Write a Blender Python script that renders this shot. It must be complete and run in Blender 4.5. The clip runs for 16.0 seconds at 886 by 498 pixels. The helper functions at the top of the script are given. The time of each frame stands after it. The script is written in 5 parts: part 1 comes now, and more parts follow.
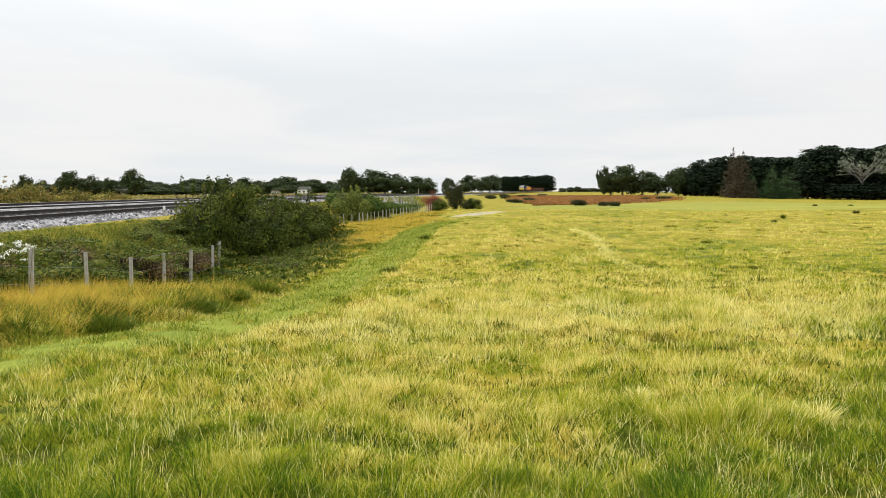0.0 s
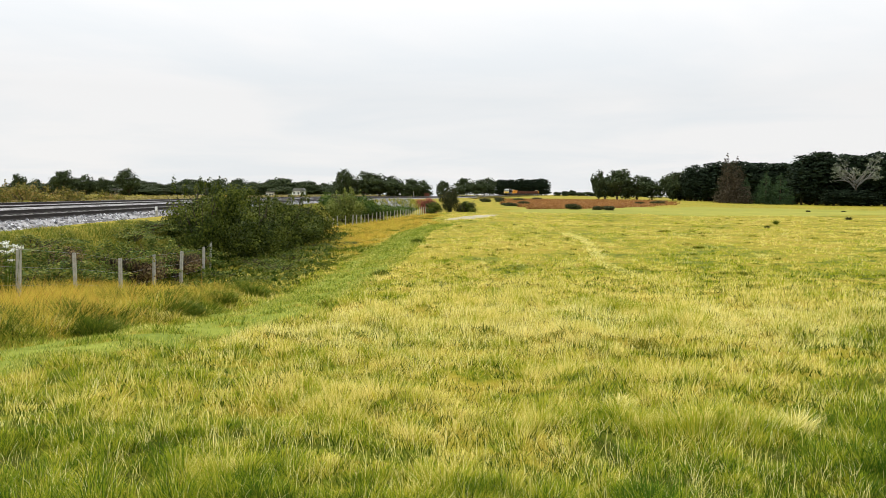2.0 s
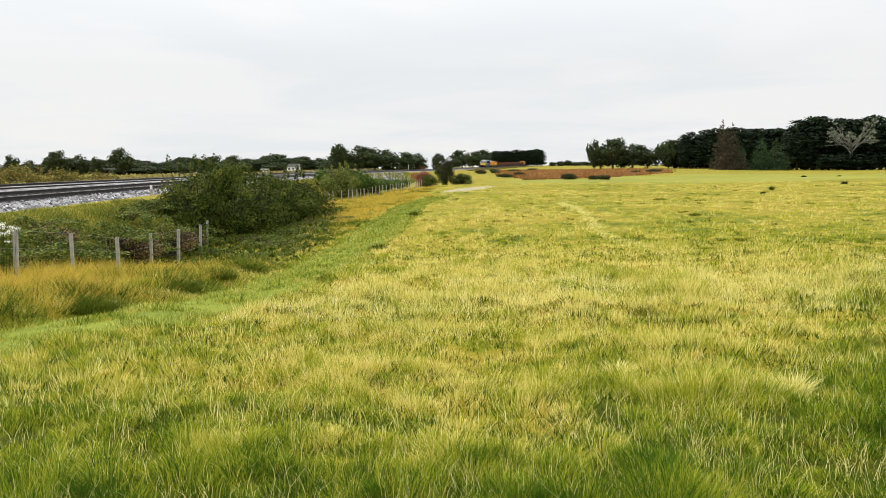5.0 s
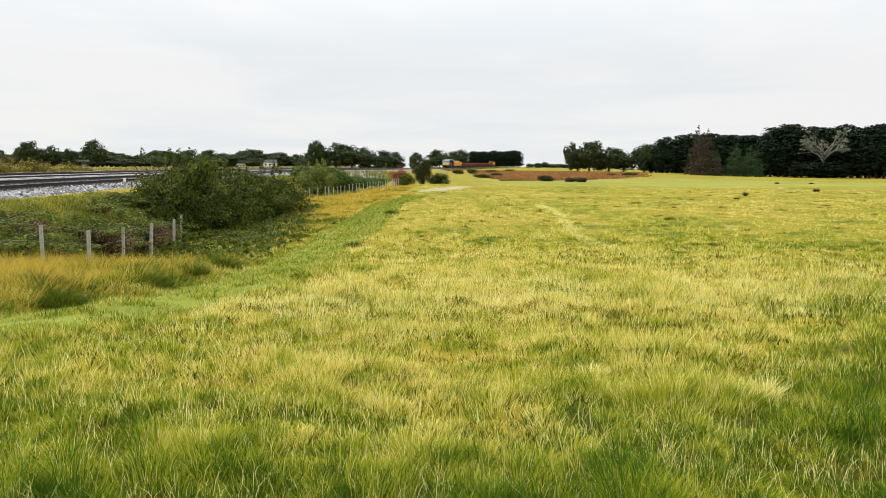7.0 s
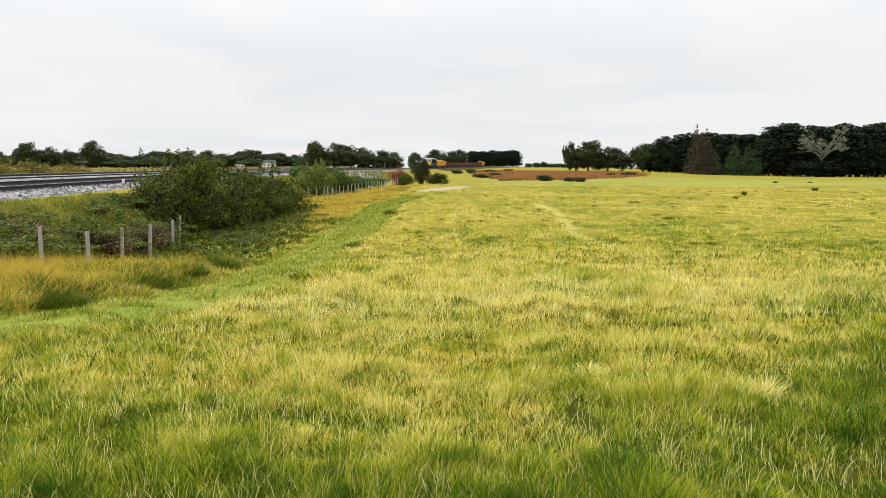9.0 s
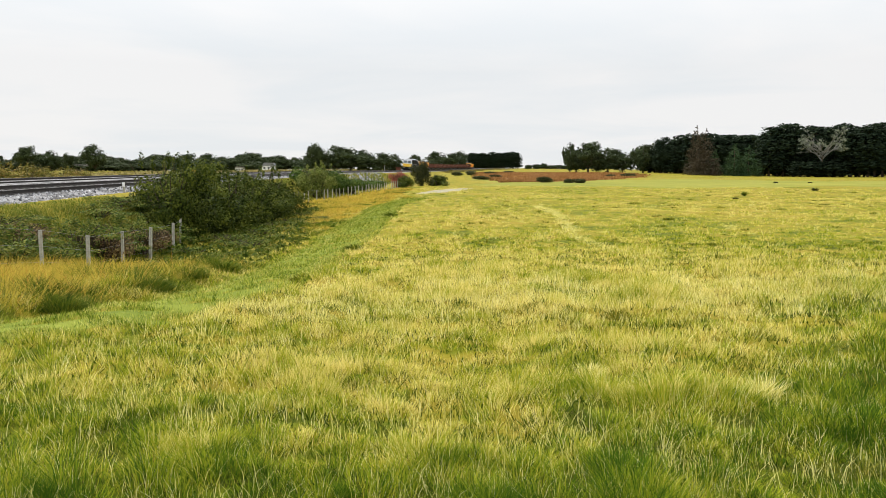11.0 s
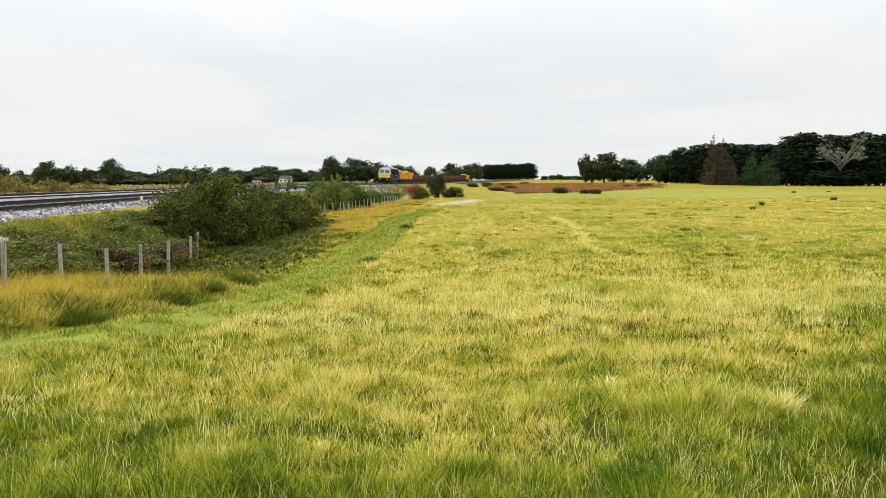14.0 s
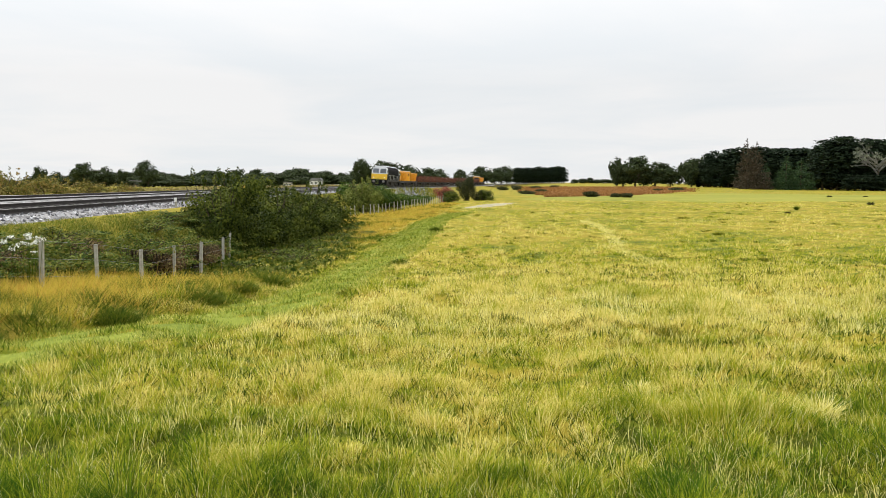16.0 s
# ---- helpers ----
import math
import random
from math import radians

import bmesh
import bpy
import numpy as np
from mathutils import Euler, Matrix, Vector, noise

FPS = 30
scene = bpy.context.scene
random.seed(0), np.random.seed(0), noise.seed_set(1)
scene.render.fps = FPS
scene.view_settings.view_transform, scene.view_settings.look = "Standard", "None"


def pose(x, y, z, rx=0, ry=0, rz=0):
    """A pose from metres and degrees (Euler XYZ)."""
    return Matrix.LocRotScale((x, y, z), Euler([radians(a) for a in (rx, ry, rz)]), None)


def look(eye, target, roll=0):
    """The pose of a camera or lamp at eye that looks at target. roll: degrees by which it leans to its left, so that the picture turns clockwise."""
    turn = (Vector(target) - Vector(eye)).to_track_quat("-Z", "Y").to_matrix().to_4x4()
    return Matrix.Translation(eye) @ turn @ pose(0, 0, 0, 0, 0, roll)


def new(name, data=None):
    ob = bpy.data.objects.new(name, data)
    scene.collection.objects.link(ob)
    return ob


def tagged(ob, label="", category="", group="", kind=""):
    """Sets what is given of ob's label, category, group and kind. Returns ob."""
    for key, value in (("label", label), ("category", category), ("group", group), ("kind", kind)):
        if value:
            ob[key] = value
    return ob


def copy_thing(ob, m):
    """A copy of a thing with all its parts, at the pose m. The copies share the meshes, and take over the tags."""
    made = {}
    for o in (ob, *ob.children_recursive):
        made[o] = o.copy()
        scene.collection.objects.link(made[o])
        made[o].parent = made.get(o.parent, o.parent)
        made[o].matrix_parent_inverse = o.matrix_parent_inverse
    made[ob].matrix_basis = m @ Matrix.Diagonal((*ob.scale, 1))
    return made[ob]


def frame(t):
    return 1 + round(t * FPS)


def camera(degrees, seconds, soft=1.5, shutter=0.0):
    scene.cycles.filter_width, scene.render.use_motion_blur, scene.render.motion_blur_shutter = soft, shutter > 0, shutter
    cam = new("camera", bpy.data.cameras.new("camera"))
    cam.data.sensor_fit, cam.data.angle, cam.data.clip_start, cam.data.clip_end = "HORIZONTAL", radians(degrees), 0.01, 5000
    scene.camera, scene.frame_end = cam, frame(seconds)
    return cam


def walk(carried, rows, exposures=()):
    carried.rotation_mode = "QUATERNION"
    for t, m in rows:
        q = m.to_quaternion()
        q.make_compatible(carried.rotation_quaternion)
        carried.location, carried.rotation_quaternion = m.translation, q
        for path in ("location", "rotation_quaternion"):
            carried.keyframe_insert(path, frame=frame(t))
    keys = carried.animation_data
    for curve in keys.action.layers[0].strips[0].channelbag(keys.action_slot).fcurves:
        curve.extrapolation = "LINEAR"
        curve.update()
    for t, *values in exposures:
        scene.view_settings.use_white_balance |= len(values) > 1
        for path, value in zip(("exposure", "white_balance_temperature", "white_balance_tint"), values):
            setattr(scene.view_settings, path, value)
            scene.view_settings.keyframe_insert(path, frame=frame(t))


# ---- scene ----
cam = camera(57.1, 16.0, soft=0.8)
PATH = [
    (0.0, 0.000, 0.000, 1.650, 0.000, -3.812, 0.000),
    (0.5, 0.028, -0.036, 1.665, -0.345, -3.562, -0.419),
    (1.0, 0.099, -0.016, 1.667, -0.312, -3.546, -0.573),
    (1.5, 0.122, 0.003, 1.668, -0.297, -3.599, -0.536),
    (2.0, 0.110, 0.001, 1.678, -0.347, -3.623, -0.503),
    (2.5, 0.100, 0.010, 1.675, -0.306, -3.681, -0.498),
    (3.0, 0.090, 0.015, 1.675, -0.611, -3.817, -0.314),
    (3.5, 0.092, -0.005, 1.666, -0.466, -4.462, 0.505),
    (4.0, 0.092, -0.030, 1.672, 0.027, -5.315, 1.241),
    (6.5, 0.111, 0.020, 1.664, -2.154, -5.580, -0.541),
    (7.0, 0.104, 0.017, 1.667, -2.252, -5.578, -0.547),
    (7.5, 0.105, 0.016, 1.668, -2.252, -5.593, -0.504),
    (8.0, 0.107, 0.007, 1.673, -2.320, -5.582, -0.444),
    (8.5, 0.104, 0.013, 1.673, -2.336, -5.585, -0.401),
    (9.0, 0.104, 0.014, 1.671, -2.335, -5.586, -0.391),
    (11.5, 0.112, 0.001, 1.672, -2.325, -5.419, -0.044),
    (12.0, 0.114, 0.001, 1.677, -2.295, -5.395, 0.021),
    (12.5, 0.111, 0.006, 1.674, -2.147, -5.259, 0.070),
    (13.0, 0.116, -0.007, 1.678, -1.882, -5.025, 0.167),
    (13.5, 0.122, -0.003, 1.679, -1.549, -4.815, 0.264),
    (14.0, 0.116, -0.005, 1.675, -1.239, -4.627, 0.274),
    (14.5, 0.104, 0.005, 1.672, -0.759, -4.568, 0.253),
    (15.0, 0.097, 0.019, 1.671, -0.305, -4.559, 0.196),
    (15.5, 0.089, 0.013, 1.671, 0.272, -4.496, 0.072),
    (16.0, 0.089, 0.012, 1.672, 0.844, -4.418, 0.031),
]
walk(cam, [(t, pose(x, y, z, 90 + pitch, roll, yaw)) for t, x, y, z, yaw, pitch, roll in PATH])

# ---- sky and light: bright even overcast ----
SUN_EL, SUN_AZ = 46.0, 302.0
world = bpy.data.worlds.new("overcast_sky")
scene.world = world
world.use_nodes = True


def build_sky():
    nt = world.node_tree
    nt.nodes.clear()
    n, l = nt.nodes.new, nt.links.new
    out, bg = n("ShaderNodeOutputWorld"), n("ShaderNodeBackground")
    sky = n("ShaderNodeTexSky")
    sky.sky_type, sky.sun_disc = "NISHITA", False
    sky.sun_elevation, sky.sun_rotation = radians(SUN_EL), radians(SUN_AZ)
    tc, sep = n("ShaderNodeTexCoord"), n("ShaderNodeSeparateXYZ")
    l(tc.outputs["Generated"], sep.inputs[0])
    # overcast: the zenith is brighter than the horizon
    up = n("ShaderNodeMapRange")
    l(sep.outputs[2], up.inputs[0])
    up.inputs[1].default_value, up.inputs[2].default_value = 0.12, 1.0
    up.inputs[3].default_value, up.inputs[4].default_value = 0.84, 2.1
    # cloud sheets, flattened towards the horizon
    add = n("ShaderNodeMath")
    add.operation = "ADD"
    l(sep.outputs[2], add.inputs[0])
    add.inputs[1].default_value = 0.09
    div = n("ShaderNodeVectorMath")
    div.operation = "DIVIDE"
    comb = n("ShaderNodeCombineXYZ")
    for i in range(3):
        l(add.outputs[0], comb.inputs[i])
    l(tc.outputs["Generated"], div.inputs[0])
    l(comb.outputs[0], div.inputs[1])
    noise_a = n("ShaderNodeTexNoise")
    noise_a.inputs["Scale"].default_value = 0.55
    noise_a.inputs["Detail"].default_value = 7
    noise_a.inputs["Roughness"].default_value = 0.52
    noise_a.inputs["Distortion"].default_value = 0.4
    l(div.outputs[0], noise_a.inputs["Vector"])
    ramp = n("ShaderNodeValToRGB")
    ramp.color_ramp.elements[0].position, ramp.color_ramp.elements[1].position = 0.38, 0.60
    ramp.color_ramp.elements[0].color = (0.935, 0.968, 0.995, 1)
    ramp.color_ramp.elements[1].color = (1.035, 1.03, 1.03, 1)
    l(noise_a.outputs["Fac"], ramp.inputs[0])
    mul = n("ShaderNodeVectorMath")
    mul.operation = "SCALE"
    l(ramp.outputs[0], mul.inputs[0])
    l(up.outputs[0], mul.inputs["Scale"])
    mix = n("ShaderNodeMixRGB")
    mix.inputs[0].default_value = 0.004
    l(mul.outputs[0], mix.inputs[1])
    l(sky.outputs[0], mix.inputs[2])
    l(mix.outputs[0], bg.inputs[0])
    bg.inputs[1].default_value = 1.0
    l(bg.outputs[0], out.inputs[0])


build_sky()
sun = new("sun", bpy.data.lights.new("sun", "SUN"))
sun.data.energy, sun.data.angle, sun.data.color = 3.7, radians(12), (1.0, 0.95, 0.85)
sun.matrix_world = look((0, 0, 50), (50 * math.sin(radians(SUN_AZ - 180)), 50 * math.cos(radians(SUN_AZ - 180)), 50 - 50 * math.tan(radians(SUN_EL))))

# ---- materials ----


def ramp_node(nt, stops):
    r = nt.nodes.new("ShaderNodeValToRGB")
    e = r.color_ramp.elements
    while len(e) < len(stops):
        e.new(0.5)
    for el, (p, c) in zip(e, stops):
        el.position, el.color = p, (*c, 1)
    return r


def noise_node(nt, scale, detail=4, vector=None, rough=0.55):
    t = nt.nodes.new("ShaderNodeTexNoise")
    t.inputs["Scale"].default_value, t.inputs["Detail"].default_value = scale, detail
    t.inputs["Roughness"].default_value = rough
    if vector is not None:
        nt.links.new(vector, t.inputs["Vector"])
    return t.outputs["Fac"]


def mix_node(nt, fac, a, b, mode="MIX"):
    m = nt.nodes.new("ShaderNodeMixRGB")
    m.blend_type = mode
    for i, v in enumerate((fac, a, b)):
        if isinstance(v, bpy.types.NodeSocket):
            nt.links.new(v, m.inputs[i])
        else:
            m.inputs[i].default_value = v if i == 0 else (*v, 1)
    return m.outputs[0]


def math_node(nt, op, a, b):
    m = nt.nodes.new("ShaderNodeMath")
    m.operation = op
    for i, v in enumerate((a, b)):
        if isinstance(v, bpy.types.NodeSocket):
            nt.links.new(v, m.inputs[i])
        else:
            m.inputs[i].default_value = v
    return m.outputs[0]


def blank(name):
    m = bpy.data.materials.new(name)
    m.use_nodes = True
    return m, m.node_tree, m.node_tree.nodes["Principled BSDF"]


def surface(name, a, b, scale=4.0, fine=40.0, rough=0.8, metal=0.0, bump=0.3, depth=0.01, contrast=(0.35, 0.65)):
    """Two colours mixed by coarse stains and fine grain, with fine relief."""
    m, nt, p = blank(name)
    pos = nt.nodes.new("ShaderNodeTexCoord").outputs["Object"]
    r = ramp_node(nt, [(contrast[0], a), (contrast[1], b)])
    f = math_node(nt, "ADD", math_node(nt, "MULTIPLY", noise_node(nt, scale, 5, pos), 0.6), math_node(nt, "MULTIPLY", noise_node(nt, fine, 3, pos), 0.4))
    nt.links.new(f, r.inputs[0])
    nt.links.new(r.outputs[0], p.inputs["Base Color"])
    p.inputs["Roughness"].default_value, p.inputs["Metallic"].default_value = rough, metal
    p.inputs["Specular IOR Level"].default_value = 0.12 if rough > 0.85 else 0.5
    if bump:
        bn = nt.nodes.new("ShaderNodeBump")
        bn.inputs["Strength"].default_value, bn.inputs["Distance"].default_value = bump, depth
        nt.links.new(noise_node(nt, fine, 4, pos), bn.inputs["Height"])
        nt.links.new(bn.outputs[0], p.inputs["Normal"])
    return m


def foliage(name, stops, patch=0.5, patch_scale=0.4, glow=0.3, rough=0.6):
    """Leaves: every leaf its own tint, drifting in patches; part of the light goes through."""
    m, nt, p = blank(name)
    geo = nt.nodes.new("ShaderNodeNewGeometry")
    f = math_node(nt, "ADD", math_node(nt, "MULTIPLY", geo.outputs["Random Per Island"], 1 - patch),
                  math_node(nt, "MULTIPLY", noise_node(nt, patch_scale, 3, geo.outputs["Position"]), patch))
    r = ramp_node(nt, stops)
    nt.links.new(f, r.inputs[0])
    nt.links.new(r.outputs[0], p.inputs["Base Color"])
    p.inputs["Roughness"].default_value = rough
    p.inputs["Specular IOR Level"].default_value = 0.04
    tr, mx = nt.nodes.new("ShaderNodeBsdfTranslucent"), nt.nodes.new("ShaderNodeMixShader")
    nt.links.new(r.outputs[0], tr.inputs[0])
    mx.inputs[0].default_value = glow
    out = nt.nodes["Material Output"]
    nt.links.new(p.outputs[0], mx.inputs[1])
    nt.links.new(tr.outputs[0], mx.inputs[2])
    nt.links.new(mx.outputs[0], out.inputs[0])
    return m


GREEN, LIME, OLIVE, STRAW = (0.050, 0.108, 0.008), (0.255, 0.325, 0.019), (0.43, 0.405, 0.034), (0.76, 0.66, 0.22)


def meadow(name, shift, spread, ground_sheet=False):
    """Meadow grass in patches of lush green, lime and dry straw."""
    m, nt, p = blank(name)
    geo = nt.nodes.new("ShaderNodeNewGeometry")
    pos = geo.outputs["Position"]
    big, mid, small = noise_node(nt, 0.07, 3, pos), noise_node(nt, 0.55, 3, pos), noise_node(nt, 2.7, 3, pos, 0.6)
    f = math_node(nt, "ADD", math_node(nt, "MULTIPLY", big, 0.24), math_node(nt, "MULTIPLY", mid, 0.32))
    f = math_node(nt, "ADD", f, math_node(nt, "MULTIPLY", small, 0.44))
    # stretch about the middle
    f = math_node(nt, "ADD", math_node(nt, "MULTIPLY", math_node(nt, "SUBTRACT", f, 0.5), 5.5 if ground_sheet else 9.5), 0.5)
    rnd = noise_node(nt, 24.0, 3, pos, 0.7) if ground_sheet else geo.outputs["Random Per Island"]
    f = math_node(nt, "ADD", math_node(nt, "MULTIPLY", f, 1 - spread), math_node(nt, "MULTIPLY", rnd, spread))
    # the field is lusher close by and drier further out
    sep = nt.nodes.new("ShaderNodeSeparateXYZ")
    nt.links.new(pos, sep.inputs[0])
    dry = nt.nodes.new("ShaderNodeMapRange")
    nt.links.new(sep.outputs[1], dry.inputs[0])
    dry.inputs[1].default_value, dry.inputs[2].default_value = 3.5, 6.8
    dry.inputs[3].default_value, dry.inputs[4].default_value = -0.32, 0.11
    f = math_node(nt, "ADD", math_node(nt, "ADD", f, dry.outputs[0]), shift)
    # round tint patches, greener where the amount is negative: across, away, reach, amount
    for bx, by, reach, amount in ((-3.4, 4.7, 2.7, -0.28), (-4.5, 7.0, 3.0, -0.18), (3.9, 5.0, 3.6, -0.36), (0.3, 5.6, 2.2, 0.12), (6.8, 8.5, 4.5, -0.28), (9.5, 13.5, 5.0, -0.16), (1.5, 24, 8.0, -0.06), (20, 32, 20.0, -0.12)):
        flat = nt.nodes.new("ShaderNodeVectorMath")
        flat.operation = "DISTANCE"
        nt.links.new(pos, flat.inputs[0])
        flat.inputs[1].default_value = (bx, by, 0)
        near = nt.nodes.new("ShaderNodeMapRange")
        near.interpolation_type = "SMOOTHSTEP"
        nt.links.new(flat.outputs["Value"], near.inputs[0])
        near.inputs[1].default_value, near.inputs[2].default_value = 0.2 * reach, reach
        near.inputs[3].default_value, near.inputs[4].default_value = amount, 0.0
        f = math_node(nt, "ADD", f, near.outputs[0])
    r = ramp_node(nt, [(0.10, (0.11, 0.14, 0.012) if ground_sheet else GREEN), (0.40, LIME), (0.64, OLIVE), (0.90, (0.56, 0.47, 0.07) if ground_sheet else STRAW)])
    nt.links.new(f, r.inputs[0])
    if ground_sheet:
        # thatch and soil tint, darkened to stand in for shade among blades
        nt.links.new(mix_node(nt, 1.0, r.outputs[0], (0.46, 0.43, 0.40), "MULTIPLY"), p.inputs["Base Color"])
    else:
        nt.links.new(r.outputs[0], p.inputs["Base Color"])
    p.inputs["Roughness"].default_value = 0.7
    p.inputs["Specular IOR Level"].default_value = 0.03
    out = nt.nodes["Material Output"]
    if ground_sheet:
        bn = nt.nodes.new("ShaderNodeBump")
        bn.inputs["Strength"].default_value, bn.inputs["Distance"].default_value = 0.8, 0.12
        nt.links.new(noise_node(nt, 3.5, 6, pos, 0.7), bn.inputs["Height"])
        nt.links.new(bn.outputs[0], p.inputs["Normal"])
    else:
        tr, mx = nt.nodes.new("ShaderNodeBsdfTranslucent"), nt.nodes.new("ShaderNodeMixShader")
        nt.links.new(r.outputs[0], tr.inputs[0])
        mx.inputs[0].default_value = 0.27
        nt.links.new(p.outputs[0], mx.inputs[1])
        nt.links.new(tr.outputs[0], mx.inputs[2])
        nt.links.new(mx.outputs[0], out.inputs[0])
    return m


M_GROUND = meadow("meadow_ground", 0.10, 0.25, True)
M_GRASS = meadow("meadow_grass", 0.12, 0.60)
# turf greens kept dark so gaps between tussocks read as shadowed hollows
M_TURF = foliage("short_turf", [(0.25, (0.022, 0.042, 0.005)), (0.55, (0.07, 0.11, 0.010)), (0.85, (0.22, 0.20, 0.03))], 0.5, 0.6, 0.3)
M_BANKGRASS = foliage("bank_grass", [(0.25, (0.06, 0.095, 0.012)), (0.5, (0.18, 0.20, 0.030)), (0.75, (0.40, 0.33, 0.07))], 0.6, 1.0, 0.3)
M_STALK = foliage("dry_grass_stalks", [(0.2, (0.50, 0.46, 0.09)), (0.55, (0.76, 0.69, 0.24)), (0.9, (0.90, 0.84, 0.44))], 0.3, 0.5, 0.4)
M_PATH = foliage("mown_grass", [(0.22, (0.055, 0.10, 0.009)), (0.5, (0.215, 0.28, 0.024)), (0.8, (0.48, 0.47, 0.10))], 0.35, 2.2, 0.3)
M_PATH_SOIL = surface("mown_turf", (0.11, 0.145, 0.014), (0.21, 0.235, 0.03), 0.8, 14, 0.95, 0, 0.6, 0.05)
M_RUSSET = foliage("russet_verge_grass", [(0.26, (0.09, 0.115, 0.012)), (0.38, (0.42, 0.35, 0.040)), (0.58, (0.62, 0.47, 0.085)), (0.70, (0.48, 0.27, 0.05)), (0.80, (0.30, 0.13, 0.035))], 0.60, 1.1, 0.3)
M_VERGE_GREEN = foliage("lush_verge_grass", [(0.2, (0.030, 0.058, 0.006)), (0.55, (0.095, 0.14, 0.013)), (0.85, (0.25, 0.25, 0.03))], 0.4, 0.9, 0.3)
M_HEDGE = foliage("hawthorn_leaves", [(0.32, (0.010, 0.018, 0.003)), (0.48, (0.040, 0.058, 0.009)), (0.68, (0.15, 0.17, 0.026))], 0.80, 1.3, 0.10)
M_BRAMBLE = foliage("bramble_leaves", [(0.2, (0.018, 0.040, 0.010)), (0.45, (0.065, 0.105, 0.020)), (0.62, (0.19, 0.21, 0.040)), (0.92, (0.20, 0.11, 0.042))], 0.6, 1.3, 0.25)
M_WEEDS = foliage("nettle_leaves", [(0.25, (0.022, 0.042, 0.006)), (0.5, (0.07, 0.10, 0.013)), (0.75, (0.17, 0.18, 0.03))], 0.5, 0.7, 0.25)
M_DEADGRASS = foliage("dead_tan_grass", [(0.2, (0.12, 0.12, 0.03)), (0.5, (0.26, 0.22, 0.085)), (0.85, (0.46, 0.39, 0.20))], 0.5, 0.12, 0.2)
M_DEAD = foliage("dead_bramble", [(0.2, (0.04, 0.028, 0.016)), (0.45, (0.14, 0.09, 0.045)), (0.65, (0.27, 0.19, 0.09)), (0.85, (0.10, 0.13, 0.025))], 0.4, 1.4, 0.1)
M_SCRUB = foliage("tan_scrub", [(0.2, (0.06, 0.07, 0.015)), (0.5, (0.16, 0.15, 0.03)), (0.85, (0.34, 0.22, 0.07))], 0.5, 0.5, 0.2)
M_RUSH = foliage("dark_rushes", [(0.2, (0.07, 0.10, 0.010)), (0.55, (0.16, 0.17, 0.018)), (0.9, (0.32, 0.27, 0.035))], 0.4, 0.8, 0.25)
M_FLOWER = surface("white_petals", (0.70, 0.72, 0.66), (0.85, 0.86, 0.80), 9, 60, 0.8, 0, 0)
M_LEAFY = foliage("leafy_green", [(0.2, (0.020, 0.045, 0.010)), (0.5, (0.06, 0.105, 0.020)), (0.85, (0.15, 0.19, 0.04))], 0.5, 0.8, 0.25)
M_WILLOW = foliage("willow_leaves", [(0.2, (0.05, 0.07, 0.014)), (0.5, (0.13, 0.16, 0.03)), (0.85, (0.27, 0.28, 0.07))], 0.4, 0.8, 0.25)
M_WHEEL = foliage("pale_worn_grass", [(0.2, (0.32, 0.34, 0.06)), (0.6, (0.52, 0.51, 0.13)), (0.9, (0.70, 0.65, 0.28))], 0.3, 0.8, 0.3)
M_FAIRWAY = surface("fairway_turf", (0.15, 0.165, 0.020), (0.25, 0.235, 0.035), 0.05, 0.6, 0.95, 0, 0.4, 0.05)
M_PALE_BARK = surface("pale_dead_bark", (0.10, 0.10, 0.09), (0.24, 0.235, 0.215), 1.0, 12, 0.9, 0, 0.4, 0.02)
M_BROAD = foliage("broadleaf_crown", [(0.2, (0.022, 0.034, 0.015)), (0.55, (0.044, 0.060, 0.024)), (0.9, (0.080, 0.098, 0.038))], 0.6, 0.3, 0.12)
M_PINE = foliage("pine_needles", [(0.2, (0.011, 0.020, 0.012)), (0.6, (0.019, 0.031, 0.016)), (0.9, (0.029, 0.042, 0.019))], 0.6, 0.3, 0.05)
M_SPRUCE = foliage("green_spruce_needles", [(0.2, (0.02, 0.045, 0.02)), (0.6, (0.05, 0.085, 0.035)), (0.9, (0.09, 0.12, 0.05))], 0.65, 0.35, 0.08)
M_RUSTY_CONIFER = foliage("browned_conifer_needles", [(0.2, (0.050, 0.042, 0.028)), (0.6, (0.078, 0.064, 0.042)), (0.9, (0.11, 0.092, 0.058))], 0.65, 0.35, 0.08)
M_SILVER = foliage("silvery_leaves", [(0.2, (0.10, 0.12, 0.08)), (0.6, (0.20, 0.22, 0.16)), (0.9, (0.32, 0.34, 0.27))], 0.3, 0.2, 0.1)
M_RED = foliage("red_berried_leaves", [(0.2, (0.06, 0.06, 0.02)), (0.42, (0.24, 0.07, 0.05)), (0.85, (0.46, 0.13, 0.11))], 0.3, 0.5, 0.2)
M_GORSE = foliage("dark_gorse", [(0.2, (0.02, 0.03, 0.012)), (0.6, (0.05, 0.055, 0.02)), (0.9, (0.10, 0.09, 0.03))], 0.3, 0.5, 0.1)
M_HEATH = foliage("brown_bracken", [(0.2, (0.17, 0.080, 0.028)), (0.55, (0.29, 0.145, 0.05)), (0.9, (0.40, 0.25, 0.08))], 0.5, 0.08, 0.2)
M_HEATH_SOIL = surface("brown_heath_ground", (0.17, 0.085, 0.034), (0.29, 0.16, 0.06), 0.15, 2.5, 0.95, 0, 0.5, 0.1)
M_GRAVEL = surface("pale_gravel", (0.22, 0.20, 0.13), (0.36, 0.33, 0.23), 0.6, 9, 0.95, 0, 0.4, 0.03)
